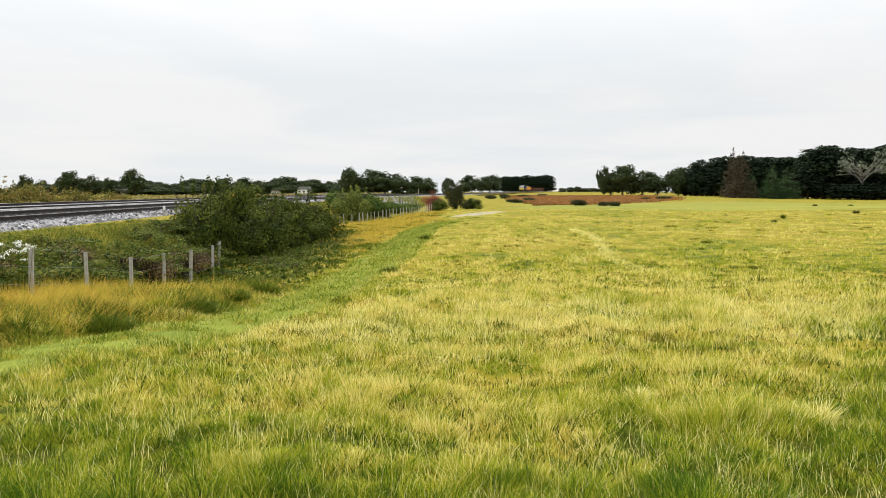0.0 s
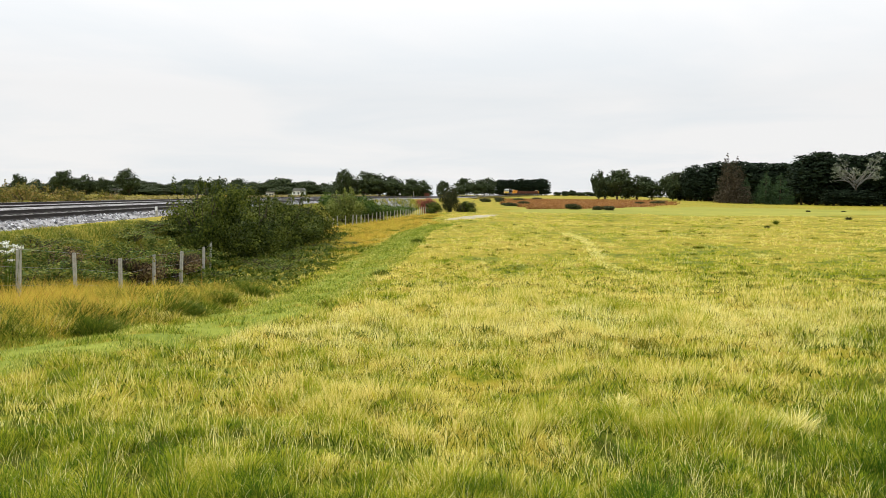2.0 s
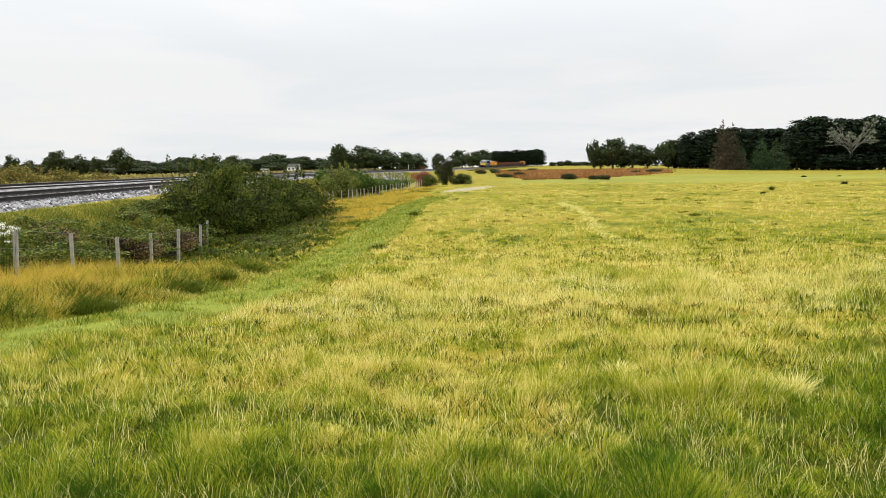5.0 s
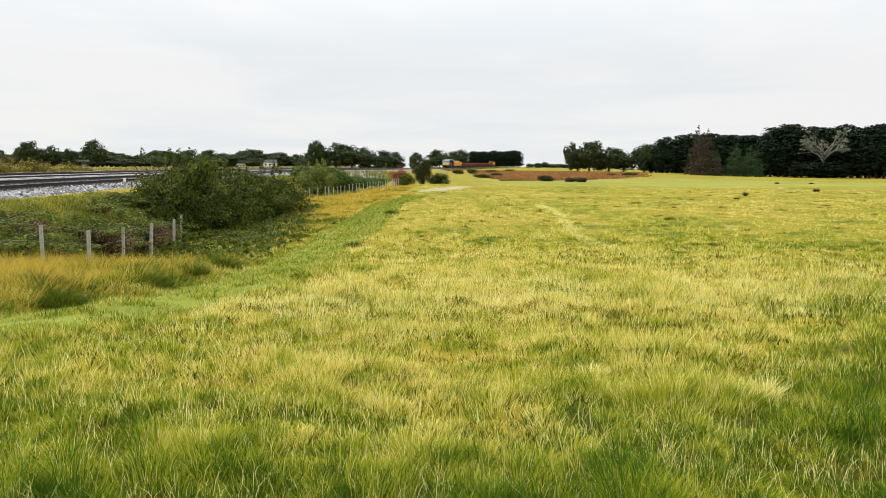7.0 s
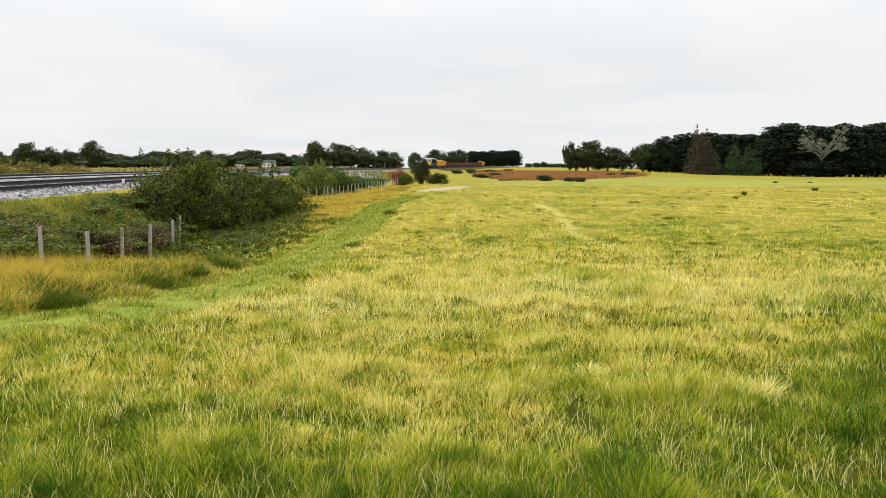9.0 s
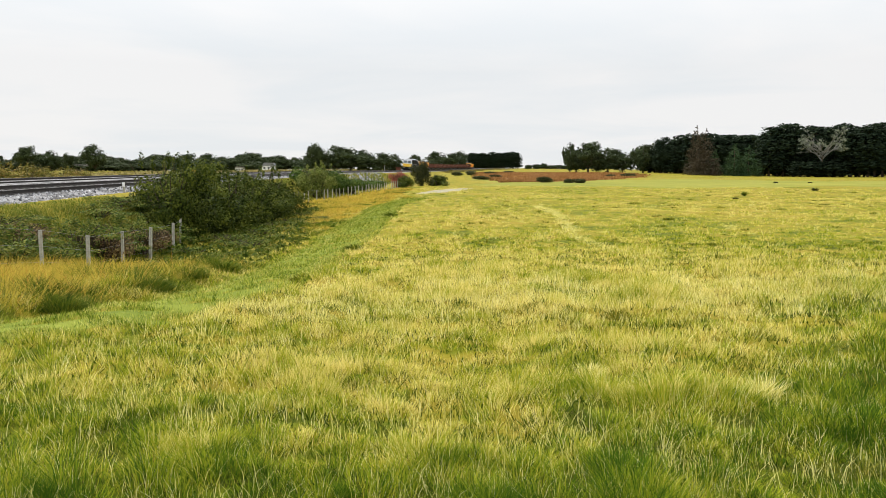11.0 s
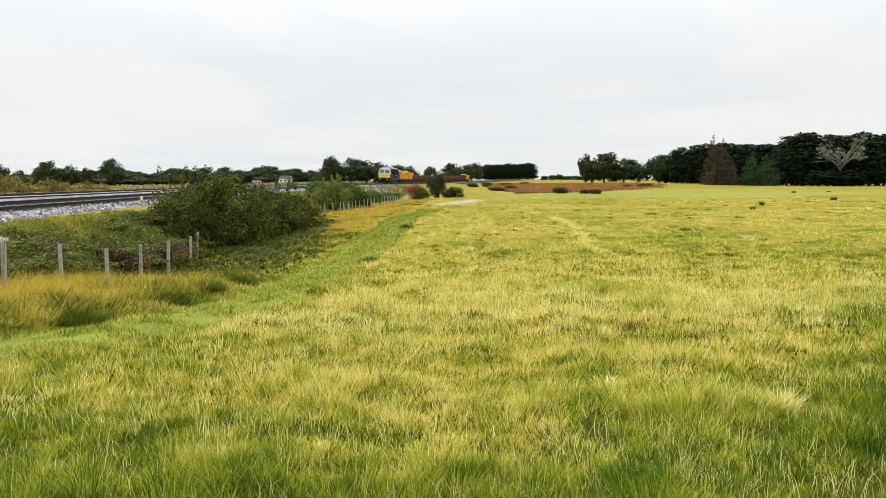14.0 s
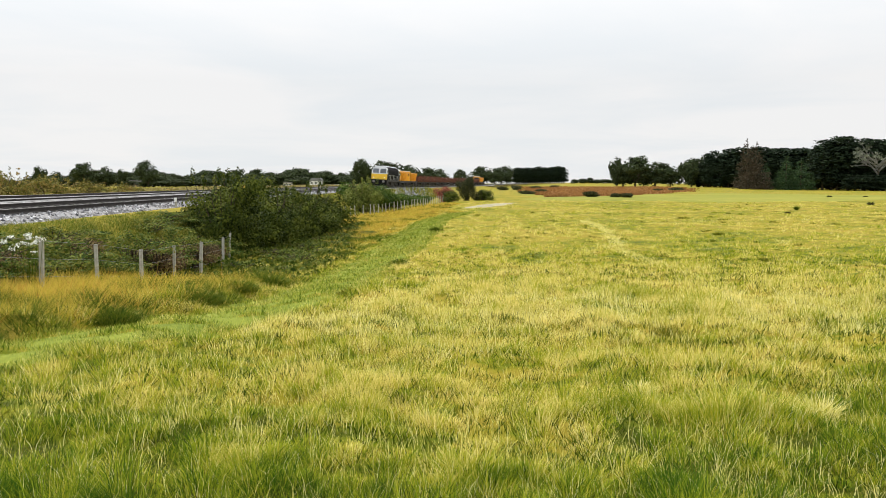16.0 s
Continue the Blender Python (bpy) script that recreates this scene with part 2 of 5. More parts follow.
M_BARK = surface("bark", (0.035, 0.028, 0.02), (0.10, 0.08, 0.055), 3, 25, 0.95, 0, 0.6, 0.02)
M_POST = surface("weathered_timber", (0.20, 0.19, 0.155), (0.46, 0.45, 0.39), 6, 55, 0.9, 0, 0.4, 0.006)
M_WIRE = surface("galvanised_wire", (0.22, 0.22, 0.22), (0.34, 0.34, 0.34), 8, 60, 0.5, 0.7, 0)
M_BALLAST = surface("ballast_stone", (0.07, 0.068, 0.068), (0.36, 0.355, 0.36), 0.9, 11, 0.9, 0, 0.9, 0.06, (0.40, 0.62))
M_STONE = foliage("ballast_stones", [(0.1, (0.06, 0.06, 0.065)), (0.5, (0.26, 0.26, 0.27)), (0.9, (0.62, 0.62, 0.64))], 0.2, 1.0, 0.0, 0.85)
M_CONCRETE = surface("concrete", (0.16, 0.15, 0.135), (0.30, 0.29, 0.265), 1.5, 20, 0.9, 0, 0.3, 0.01)
# rust taken almost to black, with the rail sides' shade painted in
M_RAIL = surface("rusty_shade_dark_rail", (0.010, 0.008, 0.007), (0.03, 0.022, 0.018), 5, 40, 0.85, 0.0, 0.2, 0.003)
M_RAIL_HEAD = surface("worn_rail_head", (0.14, 0.13, 0.125), (0.26, 0.25, 0.25), 2, 30, 0.45, 0.7, 0)

# ---- shape of the land ----


def smooth(a, b, v):
    k = np.clip((v - a) / (b - a), 0, 1)
    return k * k * (3 - 2 * k)


def track_x(y):
    """Centre line of the nearer track, which bends away to the right."""
    y = np.asarray(y, float)
    c = np.clip(y, 0, 535)
    x = -3.707e-07 * c ** 3 + 5.857e-04 * c ** 2 - 0.08484 * c - 13.14
    return x + (y - c) * np.where(y < 0, -0.0848, 0.224)


def rail_z(y):
    return np.interp(y, [-200, 0, 150, 260, 380, 440, 540, 1200], [0.26, 0.88, 1.52, 1.75, 2.3, 2.75, 3.7, 8.0])


def swell(x, y):
    """Low unevenness of the field."""
    near = 0.075 * np.sin(3.1 * x + 1.7 * y + np.sin(1.3 * y)) * np.sin(2.6 * y - 1.4 * x + np.sin(1.9 * x)) * smooth(60, 20, np.hypot(x, y))
    return near + 0.035 * np.sin(0.9 * x + 0.5 * y) * np.sin(0.7 * y - 0.3 * x) + 0.05 * np.sin(0.23 * x - 0.31 * y + 1.0)


def field_z(x, y):
    dip = 0.66 + 0.42 * smooth(1, -6, x)
    # the path runs down a shallow trough, so the slope starts sooner there
    trough = smooth(-0.8, -3.0, x) * smooth(-7.6, -5.8, x)
    z = -smooth(10.2 - 4.2 * trough, 25, y - 0.12 * x + 0.5 * smooth(0, -6, x)) * dip - 0.12 * smooth(-4, -8, x)
    u = np.abs(x) / np.maximum(y, 1)
    rise = np.interp(y, [110, 160, 250, 350, 500, 900, 4000], [0, 0.15, 0.9, 1.9, 3.4, 5.2, 8.0])
    z = z + rise * np.where(x > 0, 1 - 0.55 * smooth(0.30, 0.50, u), 0.75 - 0.4 * smooth(-45, -110, x))
    z = z + 1.5 * smooth(-17, -26, x)
    return z + swell(x, y) * smooth(3, 8, np.hypot(x, y))


def ground_z(x, y):
    x, y = np.asarray(x, float), np.asarray(y, float)
    d = x - track_x(y)
    z, top = field_z(x, y), rail_z(y) - 0.42
    # hummocky verge between the path and the fence
    lumps = 0.75 + 0.35 * np.sin(2.3 * x + 1.1 * y) * np.sin(1.9 * y - 0.8 * x)
    k = smooth(15.5, 18, y)
    z = z + 0.26 * lumps * smooth(path_x(y) - 1.0, path_x(y) - 1.9, x) * smooth(-7.9 - 1.6 * k, -6.6 - 0.9 * k, x) * smooth(25, 20, y) * smooth(2, 6, y)
    right = smooth(7.2 - 0.6 * smooth(60, 200, y), 2.9, d)
    left = smooth(-13, -8.0, d)
    return z + (top - z) * right * left


def gz(x, y):
    return float(ground_z(x, y))


def fence_x(y):
    return np.interp(y, [-20, 29, 34, 60, 75, 87, 100, 118], [-8.0, -8.0, -9.4, -9.6, -9.2, -7.2, -4.6, -1.6])


def path_x(y):
    return np.interp(y, [-10, 2, 4, 6, 7.4, 8.3, 9.2, 10, 11, 12.7, 14.5, 18, 22, 25, 30, 38, 50, 57, 64, 70, 76, 90],
                     [-24, -12, -9, -6.6, -5.4, -4.8, -4.2, -3.75, -3.15, -2.75, -2.5, -2.7, -2.9, -2.85, -2.4, -2.05, -1.75, -1.4, -0.5, 0.4, 4.0, 9.0])



# ---- mesh helpers ----


def mesh_np(name, verts, faces, mats, smooth_shade=False, index=None):
    """A mesh from arrays: verts (n, 3), faces (m, k)."""
    me = bpy.data.meshes.new(name)
    verts, faces = np.ascontiguousarray(verts, dtype=np.float32), np.ascontiguousarray(faces, dtype=np.int32)
    m, k = faces.shape
    me.vertices.add(len(verts))
    me.vertices.foreach_set("co", verts.ravel())
    me.loops.add(m * k)
    me.loops.foreach_set("vertex_index", faces.ravel())
    me.polygons.add(m)
    me.polygons.foreach_set("loop_start", np.arange(0, m * k, k, dtype=np.int32))
    me.polygons.foreach_set("use_smooth", np.full(m, smooth_shade))
    if index is not None:
        me.polygons.foreach_set("material_index", np.asarray(index, dtype=np.int32))
    me.update(calc_edges=True)
    for mt in mats if isinstance(mats, (list, tuple)) else [mats]:
        me.materials.append(mt)
    return me


def part(name, bm, material, parent, label=""):
    """Links a bmesh as one mesh object under a thing or a part."""
    me = bpy.data.meshes.new(name)
    bm.to_mesh(me)
    bm.free()
    me.materials.append(material)
    ob = new(name, me)
    ob.parent = parent
    return tagged(ob, label)


def part_mesh(name, me, parent, label="", m=None):
    ob = new(name, me)
    ob.parent = parent
    if m is not None:
        ob.matrix_basis = m
    return tagged(ob, label)


def box(bm, x0, x1, y0, y1, z0, z1, bevel=0.0):
    r = bmesh.ops.create_cube(bm, size=1.0)
    vs = r["verts"]
    for v in vs:
        v.co = Vector(((x0 + x1) / 2 + v.co.x * (x1 - x0), (y0 + y1) / 2 + v.co.y * (y1 - y0), (z0 + z1) / 2 + v.co.z * (z1 - z0)))
    if bevel:
        es = list({e for v in vs for e in v.link_edges})
        bmesh.ops.bevel(bm, geom=es, offset=bevel, segments=2, affect="EDGES", profile=0.5)
    return bm


def tube(bm, a, b, r0, r1=None, n=8):
    """A tapered round bar from a to b."""
    a, b = Vector(a), Vector(b)
    r1 = r0 if r1 is None else r1
    q = (b - a).to_track_quat("Z", "Y")
    rings = []
    for p, r in ((a, r0), (b, r1)):
        rings.append([bm.verts.new(p + q @ Vector((r * math.cos(6.2832 * i / n), r * math.sin(6.2832 * i / n), 0))) for i in range(n)])
    for i in range(n):
        bm.faces.new((rings[0][i], rings[0][(i + 1) % n], rings[1][(i + 1) % n], rings[1][i]))
    bm.faces.new(rings[0][::-1])
    bm.faces.new(rings[1])
    return bm


def sweep(ys, profile, centre=track_x, height=rail_z, tilt=0.0):
    """Verts and quads of a profile of (across, up) carried along the line of a track."""
    ys = np.asarray(ys, float)
    cx, cz = centre(ys), height(ys)
    slope = (centre(ys + 0.5) - centre(ys - 0.5))
    nx, ny = 1 / np.hypot(1, slope), -slope / np.hypot(1, slope)
    V = np.array([[(cx[i] + a * nx[i], ys[i] + a * ny[i], cz[i] + h - tilt * a) for a, h in profile] for i in range(len(ys))])
    n, k = len(ys), len(profile)
    F = [(i * k + j, i * k + j + 1, (i + 1) * k + j + 1, (i + 1) * k + j) for i in range(n - 1) for j in range(k - 1)]
    return V.reshape(-1, 3), np.array(F)


def blades(rng, x, y, h, w, lean, z=None, az=None, simple=False):
    """Tapering grass blades: bent ones of three triangles, or simple ones of a single triangle for grass further off."""
    n = len(x)
    z = ground_z(x, y) - 0.01 if z is None else z
    az = rng.uniform(0, 2 * np.pi, n) if az is None else az
    tw = rng.uniform(0, 2 * np.pi, n)
    dx, dy, px, py = np.cos(az), np.sin(az), np.cos(tw), np.sin(tw)
    if simple:
        rows, F = ((0, 0, -0.6), (0, 0, 0.6), (1.0, 0.9, 0)), np.array([[0, 1, 2]])
    else:
        rows, F = ((0, 0, -0.5), (0, 0, 0.5), (0.58, 0.32, -0.42), (0.58, 0.32, 0.42), (1.0, 1.0, 0)), np.array([[0, 1, 3], [0, 3, 2], [2, 3, 4]])
    k = len(rows)
    V = np.zeros((n, k, 3))
    for i, (up, out, wide) in enumerate(rows):
        V[:, i, 0] = x + dx * lean * h * out + px * w * wide
        V[:, i, 1] = y + dy * lean * h * out + py * w * wide
        V[:, i, 2] = z + h * up * np.sqrt(np.maximum(0.1, 1 - (0.6 * lean) ** 2))
    return V.reshape(-1, 3), (np.arange(n)[:, None, None] * k + F[None]).reshape(-1, 3)


def fan(rng, n, near, far, half=44):
    """Points over the field, thinner with distance; one in eight lies all round the viewer."""
    d = near * (far / near) ** rng.uniform(0, 1, n)
    a = np.radians(rng.uniform(-half, half, n))
    k = rng.uniform(0, 1, n) < 0.13
    a[k] = rng.uniform(-np.pi, np.pi, k.sum())
    return d * np.sin(a), d * np.cos(a), d


def patchy(x, y, s, seed=0.0):
    """Soft random patches between 0 and 1."""
    v = np.zeros(len(x))
    for i, (k, a) in enumerate(((1.0, 0.5), (2.1, 0.3), (4.3, 0.2))):
        v += a * np.sin(k * s * (x * 0.83 + y * 0.56) + 1.7 * i + seed) * np.sin(k * s * (y * 0.91 - x * 0.41) + 2.9 * i + 1.3 * seed)
    return np.clip(0.5 + 0.9 * v, 0, 1)


def leaves(rng, blobs, n, size, shell=0.55, droop=0.0, flat=0.0, loose=0.9):
    """Leaf sprays over a crown made of ellipsoids (x, y, z, rx, ry, rz): verts and quads."""
    B = np.array(blobs, float)
    wgt = (B[:, 3] * B[:, 4] + B[:, 3] * B[:, 5] + B[:, 4] * B[:, 5])
    pick = rng.choice(len(B), n, p=wgt / wgt.sum())
    v = rng.normal(size=(n, 3))
    v /= np.linalg.norm(v, axis=1)[:, None]
    r = 1 - shell * rng.uniform(0, 1, n) ** 1.6
    lump = 1 + 0.16 * np.sin(5 * v[:, 0] + 3 * pick) * np.sin(6 * v[:, 1] + pick) + 0.05 * rng.normal(size=n) ** 2
    lump = np.minimum(lump, 1.22)
    P = B[pick, :3] + v * B[pick, 3:] * (r * lump)[:, None]
    nrm = v + loose * rng.normal(size=(n, 3)) + np.array([0, 0, flat])
    nrm /= np.linalg.norm(nrm, axis=1)[:, None]
    t = np.cross(nrm, rng.normal(size=(n, 3)))
    t /= np.linalg.norm(t, axis=1)[:, None] + 1e-9
    b = np.cross(nrm, t)
    s = (size * rng.uniform(0.55, 1.35, n))[:, None]
    Q = np.stack([P - t * s * 0.5, P - b * s * 0.32, P + t * s * 0.5, P + b * s * 0.32], 1)
    if droop:
        Q[:, 2, 2] -= droop * s[:, 0]
    return Q.reshape(-1, 3), np.arange(4 * n).reshape(-1, 4)

# ---- ground: one sheet to the horizon ----


def graded(stops):
    out = []
    for a, b, step in stops:
        out += list(np.arange(a, b, step))
    return np.array(out + [stops[-1][1]])


def build_ground():
    gx = graded([(-3500, -800, 450), (-800, -200, 100), (-200, -60, 14), (-60, -30, 3), (-30, -6, 0.6), (-6, 6, 0.3), (6, 14, 0.6), (14, 40, 2), (40, 100, 5), (100, 300, 20), (300, 800, 100), (800, 3500, 450)])
    gy = graded([(-400, -40, 60), (-40, -4, 4), (-4, 2, 0.8), (2, 12, 0.3), (12, 30, 0.6), (30, 130, 2), (130, 560, 8), (560, 1000, 40), (1000, 4500, 500)])
    X, Y = np.meshgrid(gx, gy)
    V = np.stack([X, Y, ground_z(X, Y)], -1).reshape(-1, 3)
    k = len(gx)
    F = [(i * k + j, i * k + j + 1, (i + 1) * k + j + 1, (i + 1) * k + j) for i in range(len(gy) - 1) for j in range(k - 1)]
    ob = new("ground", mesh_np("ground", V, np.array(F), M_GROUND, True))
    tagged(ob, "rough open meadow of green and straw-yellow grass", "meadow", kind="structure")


def ribbon(ys, left, right, lift=0.012, across=6):
    V, k = [], across + 1
    for y in ys:
        a, b = left(y), right(y)
        for j in range(k):
            x = a + (b - a) * j / across
            V.append((x, y, gz(x, y) + (lift if 0 < j < across and y not in (ys[0], ys[-1]) else -0.06)))
    F = [(i * k + j, i * k + j + 1, (i + 1) * k + j + 1, (i + 1) * k + j) for i in range(len(ys) - 1) for j in range(across)]
    return np.array(V), np.array(F)


def build_path():
    ys = np.concatenate([np.arange(-8, 30, 0.5), np.arange(30, 72, 1.5)])
    V, F = ribbon(ys, lambda y: path_x(y) - 1.25 + 0.12 * math.sin(y * 1.3), lambda y: path_x(y) + 1.2 + 0.15 * math.sin(y * 0.9 + 1))
    tagged(new("path", mesh_np("path", V, F, M_PATH_SOIL, True)), "mown green grass path with wheel tracks", "path", kind="structure")
    rng = np.random.default_rng(5)
    n = 46000
    d = 5 * (71 / 5) ** rng.uniform(0, 1, n)
    x = path_x(d) + rng.uniform(-1.2, 1.2, n)
    V, F = blades(rng, x, d, rng.uniform(0.035, 0.095, n) * (1 + d * 0.01), 0.004 + 0.0007 * d, rng.uniform(0.3, 0.9, n), simple=True)
    tagged(new("mown_grass", mesh_np("mown_grass", V, F, M_PATH)), "short mown green grass on the path", "grass", kind="stuff")


def build_gravel():
    ys = np.arange(86, 113, 1.0)

    def half(y):
        return 1.9 * math.sin(math.pi * (y - 85.5) / 27.5) ** 0.7 + 0.25 * math.sin(1.1 * y)
    V, F = ribbon(ys, lambda y: 0.8 + (y - 86) * 0.29 - half(y), lambda y: 0.8 + (y - 86) * 0.29 + half(y), 0.05)
    tagged(new("bare_patch", mesh_np("bare_patch", V, F, M_GRAVEL, True)), "bare pale gravel patch worn into the meadow", "gravel", kind="structure")


build_ground()
build_path()
build_gravel()


def heath_edge(y):
    """Left and right edge of the bracken at a distance."""
    k = np.clip((np.asarray(y, float) - 160) / 180, 0, 1)
    left = y * (0.118 - 0.030 * np.minimum(k * 3, 1)) + 1.5 * np.sin(y * 0.31)
    right = y * np.interp(k, [0, 0.12, 0.4, 0.7, 1.0], [0.13, 0.235, 0.285, 0.285, 0.25]) + 2.0 * np.sin(y * 0.23)
    return left, right


def build_heath():
    """Brown bracken heath beyond the meadow."""
    ys, k = np.concatenate([np.arange(160, 200, 2.5), np.arange(200, 345, 7)]), 40
    V = []
    for y in ys:
        a, b = heath_edge(y)
        for j in range(k):
            x = a + (b - a) * j / (k - 1)
            edge = min((y - 160) / 10, (342 - y) / 20, j / 4, (k - 1 - j) / 4, 1.0)
            V.append((x, y, gz(x, y) - 0.05 + 0.22 * max(0, edge) + 0.05 * math.sin(x * 1.9 + y)))
    F = [(i * k + j, i * k + j + 1, (i + 1) * k + j + 1, (i + 1) * k + j) for i in range(len(ys) - 1) for j in range(k - 1)]
    tagged(new("heath", mesh_np("heath", np.array(V), np.array(F), M_HEATH_SOIL, True)), "low brown bracken heath across the far meadow", "bracken", kind="stuff")
    rng = np.random.default_rng(12)
    n = 19000
    y = rng.uniform(159, 343, n)
    a, b = heath_edge(y)
    x = a + (b - a) * rng.uniform(-0.03, 1.03, n)
    V, F = blades(rng, x, y, rng.uniform(0.2, 0.55, n), 0.28 + 0 * y, rng.uniform(0.2, 0.9, n), ground_z(x, y) + 0.05)
    tagged(new("bracken", mesh_np("bracken", V, F, M_HEATH)), "dead brown bracken fronds on the heath", "bracken", kind="stuff")


build_heath()

# ---- railway ----
TRACK_YS = np.concatenate([np.arange(-60, 130, 2.0), np.arange(130, 620, 6.0)])
CANT = 0.055


def second_z(y):
    return rail_z(y) + 0.16


def second_x(y):
    return track_x(y) - 3.9


def rail_mesh(offset, centre, height):
    prof = [(-0.07, -0.16), (-0.07, -0.145), (-0.012, -0.12), (-0.012, -0.045), (-0.036, -0.035), (-0.036, 0.0), (0.036, 0.0), (0.036, -0.035), (0.012, -0.045), (0.012, -0.12), (0.07, -0.145), (0.07, -0.16)]
    V, F = sweep(TRACK_YS, [(offset + a, h) for a, h in prof], centre, height, CANT)
    idx = np.tile([0, 0, 0, 0, 0, 1, 0, 0, 0, 0, 0], len(TRACK_YS) - 1)
    return mesh_np("rail", V, F, [M_RAIL, M_RAIL_HEAD], False, idx)


def sleeper_mesh():
    bm = bmesh.new()
    box(bm, -1.3, 1.3, -0.13, 0.13, -0.40, -0.20, 0.015)
    for s in (-1, 1):
        box(bm, s * 0.8 - 0.13, s * 0.8 + 0.13, -0.09, 0.09, -0.205, -0.145)
    me = bpy.data.meshes.new("sleeper")
    bm.to_mesh(me)
    bm.free()
    me.materials.append(M_CONCRETE)
    return me


def rubble(rng, C, size, name):
    """Angular broken stones at the places C."""
    n = len(C)
    O = np.array([[1, 0, 0], [-1, 0, 0], [0, 1, 0], [0, -1, 0], [0, 0, 1], [0, 0, -1]], float)
    T = np.array([[0, 2, 4], [2, 1, 4], [1, 3, 4], [3, 0, 4], [2, 0, 5], [1, 2, 5], [3, 1, 5], [0, 3, 5]])
    V = C[:, None, :] + (O[None] + 0.35 * rng.normal(size=(n, 6, 3))) * size[:, None, None]
    return mesh_np(name, V.reshape(-1, 3), (np.arange(n)[:, None, None] * 6 + T[None]).reshape(-1, 3), M_STONE)


def build_tracks():
    bed = [(3.6, -0.75), (2.9, -0.60), (1.75, -0.25), (1.45, -0.205), (-1.45, -0.205), (-1.95, -0.22), (-2.45, -0.06), (-5.45, -0.05), (-5.9, -0.1), (-7.6, -0.75), (-8.3, -0.95)]
    V, F = sweep(TRACK_YS, bed[::-1], track_x, rail_z, 0.03)
    tagged(new("ballast_bed", mesh_np("ballast_bed", V, F, M_BALLAST)), "pale grey crushed stone railway ballast bed", "ballast", kind="structure")
    rng = np.random.default_rng(21)
    n = 13000
    y = 14 * (170 / 14) ** rng.uniform(0, 1, n)
    a = rng.uniform(-2.3, 3.5, n)
    z = rail_z(y) + np.interp(a, [-2.3, -1.45, 1.45, 1.75, 2.9, 3.6], [-0.13, -0.22, -0.22, -0.25, -0.60, -0.75]) - 0.03 * a
    s = rng.uniform(0.025, 0.06, n) * (1 + y * 0.006)
    tagged(new("ballast_stones", rubble(rng, np.stack([track_x(y) + a, y, z], 1), s, "ballast_stones")), "loose grey and white crushed ballast stones", "stones", kind="stuff")
    sl = sleeper_mesh()
    for centre, height, words in ((track_x, rail_z, "railway track, rusty rails on concrete sleepers in ballast"), (second_x, second_z, "farther railway track with rusty rails on concrete sleepers")):
        tr = new("railway_track")
        tagged(tr, words, "railway track", "railway tracks")
        for o in (-0.835, 0.835):
            part_mesh("rail", rail_mesh(o, centre, height), tr, "rusty steel rail with shade-darkened sides and a worn bright head")
        for i in range(150):
            y = 12 + 0.68 * i
            sx = float(centre(y))
            yaw = -math.degrees(math.atan(float(centre(y + 0.5) - centre(y - 0.5))))
            part_mesh("sleeper", sl, tr, "", pose(sx, y, float(height(y)), 0, math.degrees(CANT), yaw))


build_tracks()

# ---- fence ----


def build_fence():
    rng = random.Random(4)
    f = tagged(new("fence"), "weathered timber post and wire fence along the railway", "fence")
    meshes = []
    for k in range(4):
        bm = bmesh.new()
        w = 0.034 + 0.004 * k
        box(bm, -w, w, -w, w, -0.4, 1.02 + 0.03 * k, 0.010)
        for v in bm.verts:
            if v.co.z > 0.5:
                v.co.x += 0.012 * (k - 1.5)
                v.co.z += 0.02 * math.sin(9 * v.co.x + k)
        me = bpy.data.meshes.new("post")
        bm.to_mesh(me)
        bm.free()
        me.materials.append(M_POST)
        meshes.append(me)
    y, tops = 3.05, []
    while y < 118:
        x = float(fence_x(y))
        part_mesh("post", meshes[rng.randrange(4)], f, "", pose(x, y, gz(x, y), rng.uniform(-2.5, 2.5), rng.uniform(-2.5, 2.5), rng.uniform(-15, 15)))
        tops.append(Vector((x + 0.07, y, gz(x, y))))
        y += 2.5 + rng.uniform(-0.12, 0.12) - (1.0 if y > 78 else 0)
    for h in (0.35, 0.7, 1.05):
        bm = bmesh.new()
        for a, b in zip(tops, tops[1:]):
            tube(bm, a + Vector((0, 0, h)), b + Vector((0, 0, h)), 0.0022, None, 4)
        part("wire", bm, M_WIRE, f, "thin galvanised fence wire")


build_fence()

# ---- shrubs and trees ----


def arc_stems(bm, rng, n, height, spread, r=0.03):
    for _ in range(n):
        a = rng.uniform(0, 6.28)
        k = rng.uniform(0.3, 1.0) * spread
        p = [Vector((0.25 * math.cos(a), 0.25 * math.sin(a), -0.1)), Vector((0.5 * k * math.cos(a), 0.5 * k * math.sin(a), height * 0.45)), Vector((k * math.cos(a), k * math.sin(a), height * rng.uniform(0.7, 0.95)))]
        tube(bm, p[0], p[1], r, r * 0.7, 6)
        tube(bm, p[1], p[2], r * 0.7, r * 0.25, 5)


